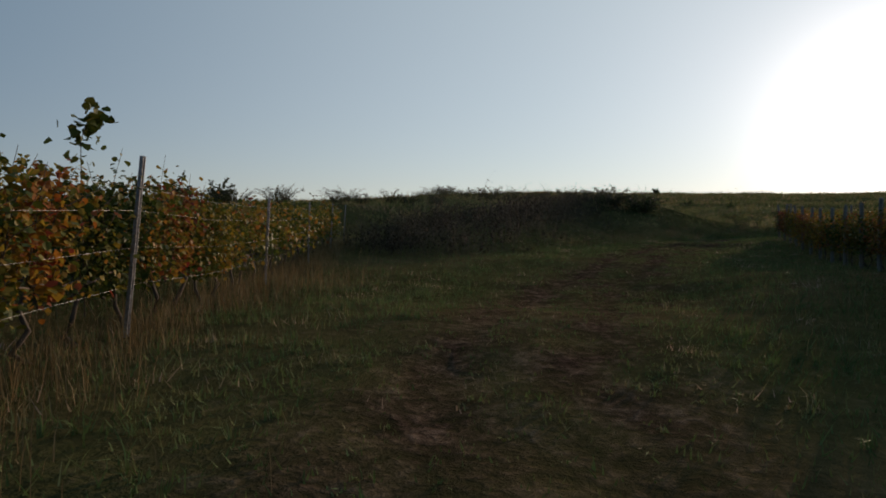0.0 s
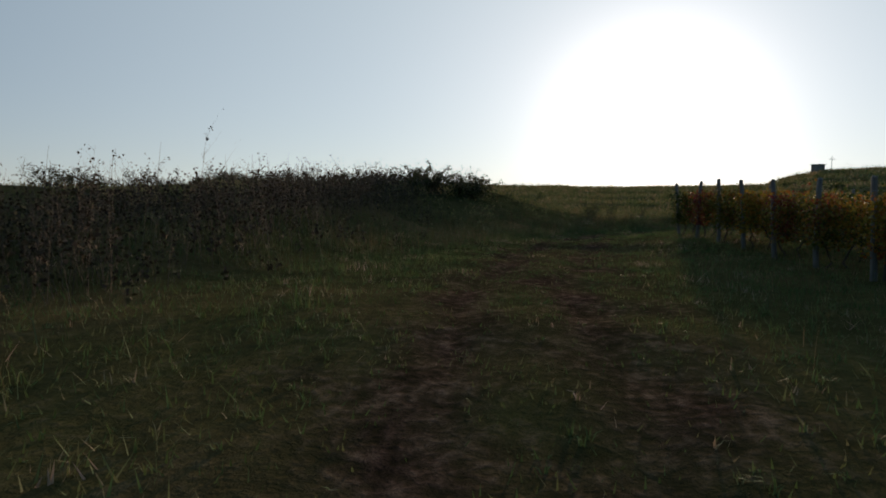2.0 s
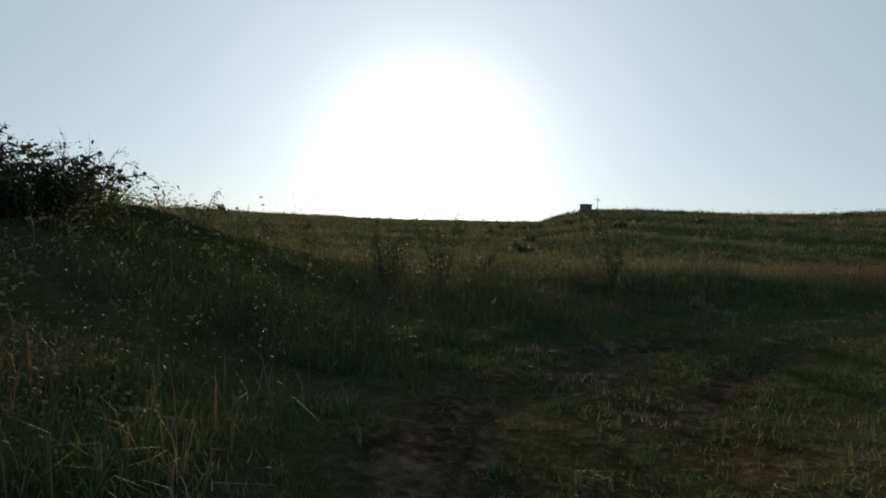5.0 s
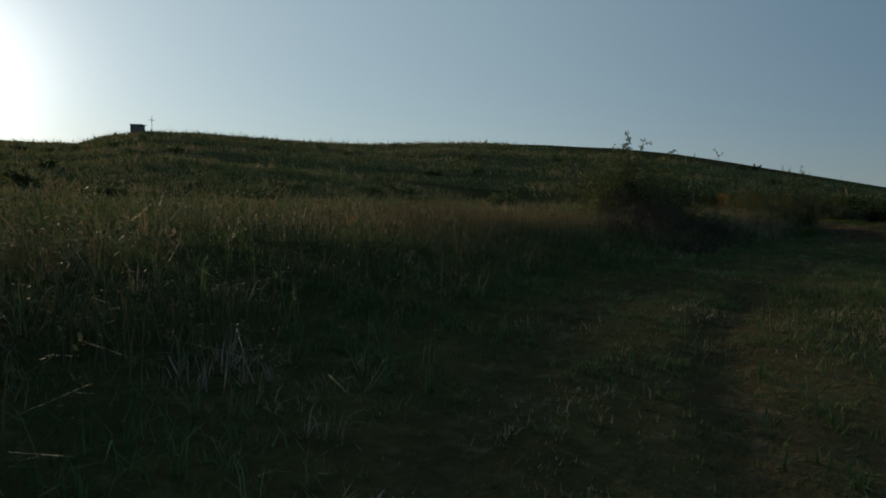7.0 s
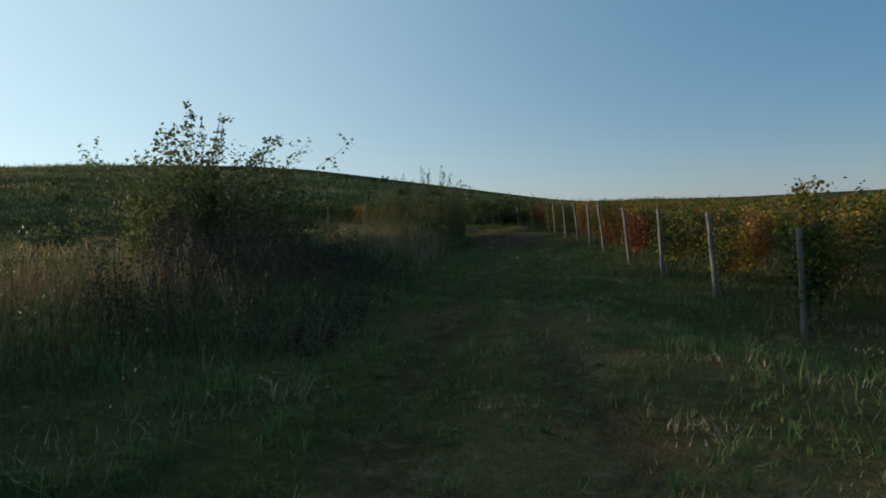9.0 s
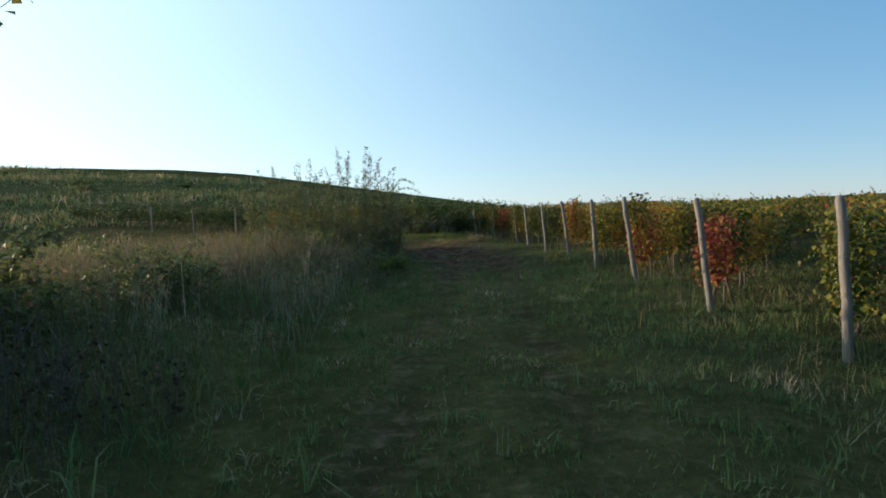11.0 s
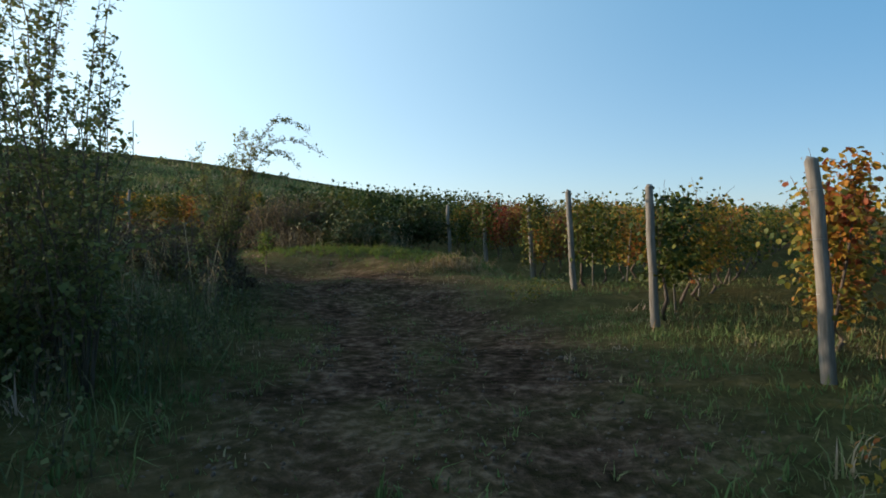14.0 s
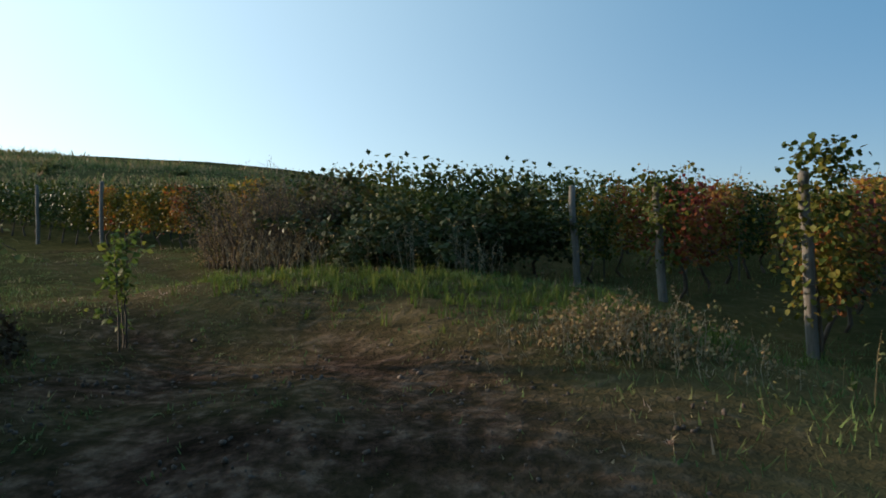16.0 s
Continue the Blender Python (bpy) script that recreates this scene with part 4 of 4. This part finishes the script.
def scatter(count, rng, keep):
    """Places near the track, thinned by keep(d, x, y), the chance for each."""
    xs, ys, zs = [], [], []
    got = 0
    while got < count:
        i = rng.randint(0, len(TRACK) - 1, 40000)
        tr = np.array(TRACK)
        s = rng.uniform(0, 1, 40000)
        off = rng.normal(0, 5.5, 40000)
        a, b = tr[i], tr[i + 1]
        L = np.hypot(b[:, 0] - a[:, 0], b[:, 1] - a[:, 1])
        x = a[:, 0] + (b[:, 0] - a[:, 0]) * s - (b[:, 1] - a[:, 1]) / L * off
        y = a[:, 1] + (b[:, 1] - a[:, 1]) * s + (b[:, 0] - a[:, 0]) / L * off
        d = off_track(x, y)
        ok = rng.uniform(0, 1, 40000) < keep(d, x, y)
        xs.append(x[ok])
        ys.append(y[ok])
        got += ok.sum()
    x, y = np.concatenate(xs)[:count], np.concatenate(ys)[:count]
    return x, y, ground(x, y)


def turf_chance(d, x, y):
    return np.clip(1.0 - 0.95 * bareness(x, y), 0.02, 1) * (0.55 + 0.45 * waves(x, y, 2.2, 31))


def specks(x, y, z, h, w, rng):
    """Short grass, a triangle each."""
    n = len(x)
    yaw, tip = rng.uniform(0, 6.283, n), rng.normal(0, 0.45, (n, 2))
    side = np.stack([np.cos(yaw), np.sin(yaw), np.zeros(n)], 1) * (w / 2)[:, None]
    base = np.stack([x, y, z], 1)
    top = base + np.stack([tip[:, 0] * h, tip[:, 1] * h, h], 1)
    return np.stack([base - side, base + side, top], 1).reshape(-1, 3), np.arange(n * 3).reshape(-1, 3)


rng = np.random.RandomState(201)
x, y, z = scatter(240000, rng, turf_chance)
d = np.abs(off_track(x, y))
h = (0.04 + 0.06 * smooth(0.9, 3.0, d)) * rng.gamma(9, 0.111, len(x)) * (1 + 0.4 * waves(x, y, 1.5, 33)) * (1 - 0.35 * smooth(14, 22, y)) + 0.012
tagged(part("grass_verge", quick_mesh("grass_verge", *specks(x, y, z - 0.01, h, 0.007 + 0.014 * rng.uniform(0, 1, len(x)), rng)), GRASS), "short green and straw-coloured grass along the track", "grass", "", "stuff")


def tufts(x, y, reach, count, width, rng):
    """Clumps of blades that fan out from one root."""
    k = np.repeat(np.arange(len(x)), count)
    a, r = rng.uniform(0, 6.283, len(k)), np.abs(rng.normal(0, 0.035, len(k)))
    h = reach[k] * rng.uniform(0.45, 1.1, len(k))
    bx, by = x[k] + np.cos(a) * r, y[k] + np.sin(a) * r
    return blades(bx, by, ground(x, y)[k] - 0.015, h, width * rng.uniform(0.5, 1.2, len(k)), rng, 0.7)


x, y, z = scatter(12500, rng, lambda d, x, y: turf_chance(d, x, y) * np.clip(0.35 + waves(x, y, 1.6, 47), 0, 1) * (1 - smooth(5, 9, np.abs(d))))
reach = (0.11 + 0.15 * smooth(0.6, 2.6, np.abs(off_track(x, y)))) * rng.gamma(6, 0.17, len(x)) * (1 - 0.45 * smooth(5, 12, x)) * (1 - 0.6 * smooth(16, 24, y)) * np.where(off_track(x, y) < -1.5, 0.7, 1.0)
k = rng.uniform(0, 1, 900)
gx2, gy2 = -2.2 + 5.6 * k + rng.normal(0, 0.5, 900), 31.5 - 2.6 * k + rng.normal(0, 0.5, 900)
tagged(part("lush_grass", quick_mesh("lush_grass", *tufts(gx2, gy2, (1 + 0.6 * waves(gx2, gy2, 1.1, 73)) * 0.13 * rng.gamma(5, 0.2, 900), 11, 0.010, rng)), FRESH_LEAF), "strip of lush green grass before the bramble thicket", "grass", "", "stuff")
tagged(part("grass_tufts", quick_mesh("grass_tufts", *tufts(x, y, reach, 8, 0.013, rng)), GRASS), "scattered tufts of green and yellowing grass on the track", "grass", "", "stuff")


def straw(x, y):
    """Where the tall grass on the bank has dried to straw."""
    v = 0.12 * np.clip(waves(x, y, 5.0, 39) * 2.5, 0, 1)
    for px, py, r in ((-8.5, -8.0, 2.0), (-4.6, -8.6, 1.5), (-6.6, -6.6, 1.6), (-7.0, -2.5, 1.5), (-5.6, -11.5, 1.2), (-7.0, 15.0, 3.0), (-4.8, 23.6, 1.8), (-8.0, 9.5, 2.4), (-6.0, 12.5, 1.8), (-7.5, 18.0, 2.4), (-3.6, 23.4, 1.2), (33.0, -39.8, 1.6)):
        v = v + np.exp(-((x - px) ** 2 + (y - py) ** 2) / (2 * r * r))
    return np.clip(v, 0, 1)


def weed_chance(d, x, y):
    left = smooth(1.7, 3.2, d) * (1 - smooth(9, 16, x)) * (1 - smooth(25, 30, y))
    right = smooth(2.4, 3.6, -d) * 0.3
    west = smooth(3.0, 5.5, d) * smooth(9, 16, x) * 0.12
    foot = 1.0 - smooth(3, 7, verge_bank(x, y)[1])
    return np.clip(left + right + west + foot, 0, 1) * np.clip(0.4 + 0.9 * waves(x, y, 3.0, 35), 0.04, 1)


x, y, z = scatter(46000, rng, weed_chance)
h = (0.34 + 0.26 * waves(x, y, 2.2, 37)) * rng.gamma(6, 0.17, len(x)) * np.where(off_track(x, y) < 0, 0.36 - 0.2 * smooth(20, 25, y), 1.0) + 0.05
tagged(part("bank_weeds", quick_mesh("bank_weeds", *blades(x, y, z - 0.02, h, 0.005 + 0.01 * rng.uniform(0, 1, len(x)), rng, 0.6)), WEED), "rank dark green weeds on the bank beside the track", "weeds", "", "stuff")
x, y, z = scatter(36000, rng, lambda d, x, y: np.clip(weed_chance(d, x, y) + 0.2, 0, 1) * straw(x, y) * (smooth(3.8, 6.0, d) + (d < -2.2) * 0.6))
h = (0.5 + 0.3 * waves(x, y, 1.8, 53)) * rng.gamma(7, 0.143, len(x)) * np.where(off_track(x, y) < 0, 0.6 - 0.35 * smooth(20, 25, y), 1.0) + 0.06
q, o = rng.uniform(-1, 30, 9000), rng.gamma(3, 0.28, 9000) - 0.3
fx, fy = L_END[0] + LROW[0] * q - LROW[1] * o, L_END[1] + LROW[1] * q + LROW[0] * o
fine_spot = waves(fx, fy, 2.4, 57) > -0.15
fx, fy = fx[fine_spot], fy[fine_spot]
x, y, z = np.concatenate([x, fx]), np.concatenate([y, fy]), np.concatenate([z, ground(fx, fy)])
h = np.concatenate([h, 0.32 * rng.gamma(6, 0.17, len(fx))])
tagged(part("dry_grass", quick_mesh("dry_grass", *blades(x, y, z - 0.02, h, 0.003 + 0.006 * rng.uniform(0, 1, len(x)), rng, 0.45)), DRY_GRASS), "tall dry straw-coloured grass on the bank", "grass", "", "stuff")


def herbs(x, y, height, leaves, size, rng):
    """Leafy weeds: leaves round many short stems."""
    n = len(x)
    k = np.repeat(np.arange(n), leaves)
    q = rng.uniform(0.1, 1, len(k)) ** 0.7
    a, r = rng.uniform(0, 6.283, len(k)), rng.uniform(0.02, 0.30, len(k)) * height[k] * (1.2 - 0.6 * q)
    at = np.stack([x[k] + np.cos(a) * r, y[k] + np.sin(a) * r, ground(x, y)[k] + q * height[k]], 1)
    return leaf_cloud(at, size, rng, OVAL, OVAL_TRI, 0.2, np.stack([np.cos(a), np.sin(a), a * 0], 1))


x, y, z = scatter(6000, rng, weed_chance)
h = (0.55 + 0.5 * waves(x, y, 3.0, 43)).clip(0.1, 1.1) * rng.gamma(6, 0.17, len(x)) + 0.15
tagged(part("leafy_weeds", quick_mesh("leafy_weeds", *herbs(x, y, h * np.where(off_track(x, y) < 0, 0.5, 1.0), 16, 0.038, rng)), WEED), "leafy dark weeds crowding the bank", "weeds", "", "stuff")



def stalks(p0, p1, p2, r):
    """Three-sided stalks, bent once."""
    n = len(p0)
    th = np.arange(3) * 2.094
    ring = np.stack([np.cos(th), np.sin(th), np.zeros(3)], 1)[None]
    v = np.stack([p[:, None] + ring * (r * k)[:, None, None] for p, k in ((p0, 1.0), (p1, 0.75), (p2, 0.3))], 1).reshape(n, 9, 3)
    t = [(i * 3 + j, i * 3 + (j + 1) % 3, i * 3 + 3 + (j + 1) % 3) for i in (0, 1) for j in range(3)] + [(i * 3 + j, i * 3 + 3 + (j + 1) % 3, i * 3 + 3 + j) for i in (0, 1) for j in range(3)]
    return v.reshape(-1, 3), (np.array(t)[None] + (np.arange(n) * 9)[:, None, None]).reshape(-1, 3)


def spines(p0, p1, r):
    """Side twigs: three-sided, running out to a point."""
    n = len(p0)
    th = np.arange(3) * 2.094
    ring = np.stack([np.cos(th), np.sin(th), np.zeros(3)], 1)[None] * r[:, None, None]
    v = np.concatenate([p0[:, None] + ring, p1[:, None]], 1)
    return v.reshape(-1, 3), (np.array([(0, 1, 3), (1, 2, 3), (2, 0, 3)])[None] + (np.arange(n) * 4)[:, None, None]).reshape(-1, 3)


def thicket(x, y, h, leaves, size, leaf, label, stem=TWIG):
    """Tall weeds: a bent stem each, side twigs from half its height, withered leaves along them."""
    n = len(x)
    p0 = np.stack([x, y, ground(x, y) - 0.03], 1)
    lean = np.stack([rng.normal(0, 0.16, n) * h, rng.normal(0, 0.16, n) * h, h], 1)
    p1 = p0 + lean * 0.5 + rng.normal(0, 0.02, (n, 3))
    p2 = p0 + lean
    k = np.repeat(np.arange(n), 5)
    q = rng.uniform(0.3, 0.95, len(k))[:, None]
    a = rng.uniform(0, 6.283, len(k))
    b0 = p0[k] + (p2 - p0)[k] * q
    way = np.stack([np.cos(a) * 0.6, np.sin(a) * 0.6, rng.uniform(0.3, 1.0, len(k))], 1) * (h[k] * rng.uniform(0.15, 0.4, len(k)))[:, None]
    wood = joined([stalks(p0, p1, p2, 0.003 + 0.0025 * h), spines(b0, b0 + way, 0.0025 + 0.001 * h[k])])
    j = rng.randint(0, len(k), n * leaves)
    at = b0[j] + way[j] * rng.uniform(0, 1.05, len(j))[:, None] + rng.normal(0, 0.025, (len(j), 3))
    root = new("weed_thicket")
    part("stems", quick_mesh("weed_stems", *wood), stem, root, "thin dead stems")
    part("foliage", quick_mesh("weed_leaves", *leaf_cloud(at, size, rng, BROAD, OVAL_TRI, 0.5, way[j])), leaf, root)
    tagged(root, label, "weeds", "", "stuff")


# tall dead weeds on the verge before the big shrub
x, y = rng.uniform(-7.0, -2.0, 3600), rng.uniform(-5.5, 3.5, 3600)
ok = (rng.uniform(0, 1, 3600) < np.clip(0.3 + 1.2 * waves(x, y, 3.2, 61), 0.02, 1)) & (off_track(x, y) > 1.9) & (straw(x, y) < 0.5)
x, y = x[ok], y[ok]
h = (0.55 + 0.4 * np.exp(-((y + 0.5) / 3.5) ** 2) + 0.3 * waves(x, y, 2.4, 63)).clip(0.25, 1.4) * rng.gamma(12, 0.083, len(x)) * smooth(1.4, 3.2, off_track(x, y))
thicket(x, y, h + 0.1, 11, 0.042, DEAD_WEED, "tangle of tall brown dead weeds on the verge")
# scrub over the bank on the near side of the bend
q, o = rng.uniform(0, 1, 6500), rng.normal(0, 2.3, 6500)
x, y = 23.0 - 33.0 * q, -42.2 + 4.2 * q + o
ok = (off_track(x, y) > 4.6) & (rng.uniform(0, 1, 6500) < np.clip(0.5 + waves(x, y, 4.0, 65), 0.08, 1)) & ((x - L_END[0]) * -LROW[1] + (y - L_END[1]) * LROW[0] > 0.9)
x, y = x[ok], y[ok]
h = (0.85 + 0.45 * waves(x, y, 3.0, 67)).clip(0.3, 1.5) * rng.gamma(12, 0.083, len(x)) * smooth(3.8, 6.5, off_track(x, y))
thicket(x, y, h + 0.1, 10, 0.075, DEAD_WEED, "dark brown scrub of dead weeds over the bank")
# weeds round the shrubs higher up the track
x, y = rng.uniform(-7.0, -0.4, 3200), rng.uniform(12.0, 28.0, 3200)
ok = (off_track(x, y) > 1.9) & (rng.uniform(0, 1, 3200) < np.clip(0.45 + waves(x, y, 3.0, 69), 0.05, 1)) & (straw(x, y) < 0.6)
x, y = x[ok], y[ok]
h = (0.6 + 0.35 * waves(x, y, 2.6, 71)).clip(0.25, 1.2) * rng.gamma(12, 0.083, len(x)) * smooth(1.5, 3.0, off_track(x, y))
thicket(x, y, h + 0.1, 9, 0.05, WEED, "tall dull green and brown weeds round the shrubs")

x, y = rng.uniform(-5.5, -1.4, 1500), rng.uniform(24.6, 28.7, 1500)
ok = (off_track(x, y) > 1.7) & (rng.uniform(0, 1, 1500) < np.clip(0.55 + waves(x, y, 2.0, 79), 0.1, 1))
x, y = x[ok], y[ok]
h = (0.7 + 0.3 * waves(x, y, 1.8, 81)).clip(0.25, 1.1) * rng.gamma(12, 0.083, len(x)) * smooth(1.4, 2.8, off_track(x, y))
thicket(x, y, h + 0.1, 11, 0.05, DEAD_WEED, "dense dark brown weeds at the foot of the rose shrub")
# bleached stems standing in the grass of the bank, and a dry clump under the last posts
x, y = rng.uniform(-7.0, -1.7, 800), rng.uniform(5.0, 17.0, 800)
ok = (off_track(x, y) > 2.0) & (waves(x, y, 2.5, 75) > -0.15)
x, y = x[ok], y[ok]
thicket(x, y, 0.35 + 0.45 * rng.beta(2, 3, len(x)) + 0.2 * smooth(2, 5, off_track(x, y)), 7, 0.035, DRY_GRASS, "thin bleached dry stems standing in the bank's grass", STALK)
x, y = rng.normal(2.45, 0.42, 190), rng.normal(28.0, 0.28, 190)
thicket(x, y, (0.08 + 0.26 * rng.beta(2, 2, 190)) * (1 + 0.5 * waves(x, y, 0.8, 77)), 12, 0.035, DRY_GRASS, "low clump of straw-brown dried weeds under the posts", STALK)
x, y = rng.uniform(-2.2, 1.6, 110), rng.normal(31.9, 0.35, 110)
thicket(x, y, 0.35 + 0.4 * rng.beta(2, 2, 110), 8, 0.035, DRY_GRASS, "dry seeding weeds standing before the bramble thicket", STALK)

# rough growth on the slope beyond, thicker along old terraces
def slope(n, lo, hi, leaves, size, power):
    a, r = rng.uniform(radians(-8), radians(150), n), lo + (hi - lo) * rng.uniform(0, 1, n) ** power
    x, y = HILL[0] - np.sin(a) * r, HILL[1] + np.cos(a) * r
    band = np.sin(r / 5.5 + 2.0 * waves(x, y, 45, 49)) * smooth(50, 90, r) + 0.9 * waves(x, y, 16, 45)
    keep = ((off_track(x, y) > 5) | (y > 45)) & (y < 62 + 0.4 * r) & (rng.uniform(-1.1, 0.6, n) < band) & ((y < 30) | (r > 82)) & ~((x > 14) & (y < -38))
    x, y, r, band = x[keep], y[keep], r[keep], band[keep]
    h = (0.28 + 0.0026 * r) * rng.gamma(5, 0.2, len(x)) * (1 + 0.5 * band.clip(-1, 1)) + 0.1
    return herbs(x, y, h, leaves, size, rng)


def hill_specks(n, lo, hi):
    a, r = rng.uniform(radians(-8), radians(150), n), lo + (hi - lo) * rng.uniform(0, 1, n) ** 0.8
    x, y = HILL[0] - np.sin(a) * r, HILL[1] + np.cos(a) * r
    band = np.sin(r / 5.5 + 2.0 * waves(x, y, 45, 49)) * smooth(50, 90, r) + 0.9 * waves(x, y, 16, 45) + 0.8 * waves(x, y, 5, 55)
    keep = ((off_track(x, y) > 5) | (y > 45)) & (y < 62 + 0.4 * r) & ((y < 34) | (r > 82)) & ~((x > 14) & (y < -38)) & (rng.uniform(-1.6, 0.5, n) < band)
    x, y, r, band = x[keep], y[keep], r[keep], band[keep]
    h = (0.24 + 0.0012 * r) * rng.gamma(5, 0.2, len(x)) * (1 + 0.5 * band.clip(-1, 1)) + 0.05
    return specks(x, y, ground(x, y) - 0.03, h, h * rng.uniform(0.05, 0.12, len(x)) + 0.0016 * r * rng.uniform(0.5, 1.3, len(x)), rng)


tagged(part("hill_grass", quick_mesh("hill_grass", *joined([hill_specks(90000, 12, 80), hill_specks(190000, 70, 206)])), HILL_GRASS), "rough tussocky grass over the hillside", "grass", "", "stuff")
pieces = [slope(11500, 8, 75, 9, 0.095, 0.75), slope(8000, 70, 203, 8, 0.25, 0.8)]
q = rng.uniform(0, 1, 5000) ** 1.4 - 0.04
bx, by = -9 - 86 * q + rng.normal(0, 6.5, 5000), -36 - 48 * q + rng.normal(0, 6.5, 5000)
away = off_track(bx, by) > 6
bx, by, q = bx[away], by[away], q[away]
pieces.append(herbs(bx, by, (0.5 + 0.5 * q) * rng.gamma(5, 0.2, len(q)) + 0.1, 12, 0.09, rng))
tagged(part("slope_scrub", quick_mesh("slope_scrub", *joined(pieces)), HILL_GRASS), "rough brown-green growth over the hillside", "scrub", "", "stuff")
for i in range(60):
    a, r = radians(rng.uniform(2, 110)), rng.uniform(45, 185)
    sx, sy = HILL[0] - math.sin(a) * r, HILL[1] + math.cos(a) * r
    if (float(off_track(np.array([sx]), np.array([sy]))[0]) > 14 or sy > 50) and (sy < 25 or r > 95):
        shrub("shrub", sx, sy, rng.uniform(1.2, 2.6), rng.uniform(0.9, 1.8), 6, 420, 300 + i, "low dark scrub bush on the hillside", leaf=SHRUB_LEAF, size=0.22, arch=0.8, group="scrub bushes on the hillside")

# ---- small things by the track ----


def dry_stalk(x, y, h, lean, turn):
    pts = [(lean * h * q ** 1.3 * math.cos(turn), lean * h * q ** 1.3 * math.sin(turn), h * q - 0.03) for q in np.linspace(0, 1, 6)]
    root = new("dry_stalk")
    part("stem", quick_mesh("stem", *tube(pts, np.linspace(0.010, 0.004, 6), 5)), STALK, root)
    for k in (2, 3, 4):
        twig = tube([pts[k], (pts[k][0] + 0.07 * math.cos(turn + k), pts[k][1] + 0.07 * math.sin(turn + k), pts[k][2] + 0.11)], np.array([0.003, 0.0015]), 4)
        part("side_twig", quick_mesh("side_twig", *twig), STALK, root)
    root.location = (x, y, gz(x, y))
    return tagged(root, "single bleached dry weed stalk beside the track", "stalk", "dry stalks by the track")


for x, y, h, lean, turn in [(-1.85, 10.0, 0.85, 0.16, 0.2), (-1.9, 8.4, 0.6, 0.5, 2.4), (-2.4, 10.5, 0.9, 0.15, 1.0), (-2.0, 24.4, 1.3, 0.12, 4.0), (-1.7, 24.0, 1.1, 0.2, 0.3), (-3.2, 6.6, 0.9, 0.2, 2.0), (-1.9, 20.8, 1.2, 0.1, 5.0)]:
    dry_stalk(x, y, h, lean, turn)


def seed_grass(x, y, seed):
    """A tuft of tall grass with nodding seed heads."""
    r = np.random.RandomState(seed)
    stems, heads = [], []
    for _ in range(12):
        a, h, nod = r.uniform(0, 6.283), r.uniform(0.55, 1.0), r.uniform(0.08, 0.25)
        pts = np.array([(math.cos(a) * (0.02 + nod * q * q), math.sin(a) * (0.02 + nod * q * q), h * q - 0.02) for q in np.linspace(0, 1, 5)])
        stems.append(tube(pts, np.linspace(0.0025, 0.0012, 5), 4))
        e = pts[-1]
        way = np.array([math.cos(a), math.sin(a)])
        head = np.array([e + np.array([*(way * 0.05 * q), 0.03 * q - 0.06 * q * q]) for q in np.linspace(0, 1.6, 5)])
        heads.append(tube(head, np.array([0.002, 0.008, 0.010, 0.007, 0.002]), 5))
    root = new("seeding_grass")
    part("stem_tuft", quick_mesh("stem_tuft", *joined(stems)), STALK, root)
    part("seed_head", quick_mesh("seed_head", *joined(heads)), DRY_GRASS, root, "nodding straw-coloured seed heads")
    root.location = (x, y, gz(x, y))
    return tagged(root, "tuft of tall seeding grass, straw-coloured, on the bank", "grass", "tufts of seeding grass")


for i, (x, y) in enumerate([(-1.5, 20.9), (-1.8, 21.9), (-1.3, 22.8), (-2.2, 23.4), (-2.9, 13.2), (-3.6, 12.2), (-2.6, 11.2), (-4.4, 11.5), (-3.2, 9.6), (-5.0, 9.0), (-2.4, 14.6), (-4.1, 14.4), (-4.6, -4.0), (-3.9, -3.2), (-5.4, -4.6), (-4.9, -2.4)]):
    seed_grass(x, y, 400 + i)


def rusty_weed(x, y, h, seed):
    r = np.random.RandomState(seed)
    root = new("weed_clump")
    xs, ys = x + r.normal(0, 0.18, 12), y + r.normal(0, 0.18, 12)
    v, t = herbs(xs, ys, h * r.uniform(0.6, 1.0, 12), 26, 0.05, r)
    base = np.array([x, y, gz(x, y)])
    part("foliage", quick_mesh("weed_foliage", v - base, t), VINE_LEAF_YELLOW, root)
    root.location = base
    return tagged(root, "clump of rusty yellow autumn weeds by the vines", "weeds", "rusty weed clumps")


for i, (x, y, h) in enumerate([(3.3, 24.2, 0.45), (3.5, -8.5, 0.6), (4.1, -7.6, 0.5), (3.6, 17.0, 0.35), (5.2, 13.8, 0.4)]):
    rusty_weed(x, y, h, 500 + i)

# clods on the churned part of the track
bm = bmesh.new()
bmesh.ops.create_icosphere(bm, subdivisions=1, radius=1.0)
ball = np.array([v.co for v in bm.verts])
ball_t = np.array([[v.index for v in f.verts] for f in bm.faces])
bm.free()
x, y, z = scatter(3000, rng, lambda d, x, y: bareness(x, y) * smooth(12, 18, y))
size = 0.008 + 0.03 * rng.beta(1.2, 5, len(x))
v = np.stack([x, y, z - 0.3 * size], 1)[:, None] + ball[None] * size[:, None, None] * rng.uniform(0.5, 1.3, (len(x), 1, 3)) * rng.uniform(0.6, 1.35, (len(x), len(ball), 1))
t = ball_t[None] + (np.arange(len(x)) * len(ball))[:, None, None]
CLOD = bark_material("dry_clod", (0.05, 0.034, 0.025), (0.15, 0.10, 0.07), 20.0)
tagged(part("soil_clods", quick_mesh("soil_clods", v.reshape(-1, 3), t.reshape(-1, 3)), CLOD), "crumbled brown clods of soil on the track", "soil", "", "stuff")
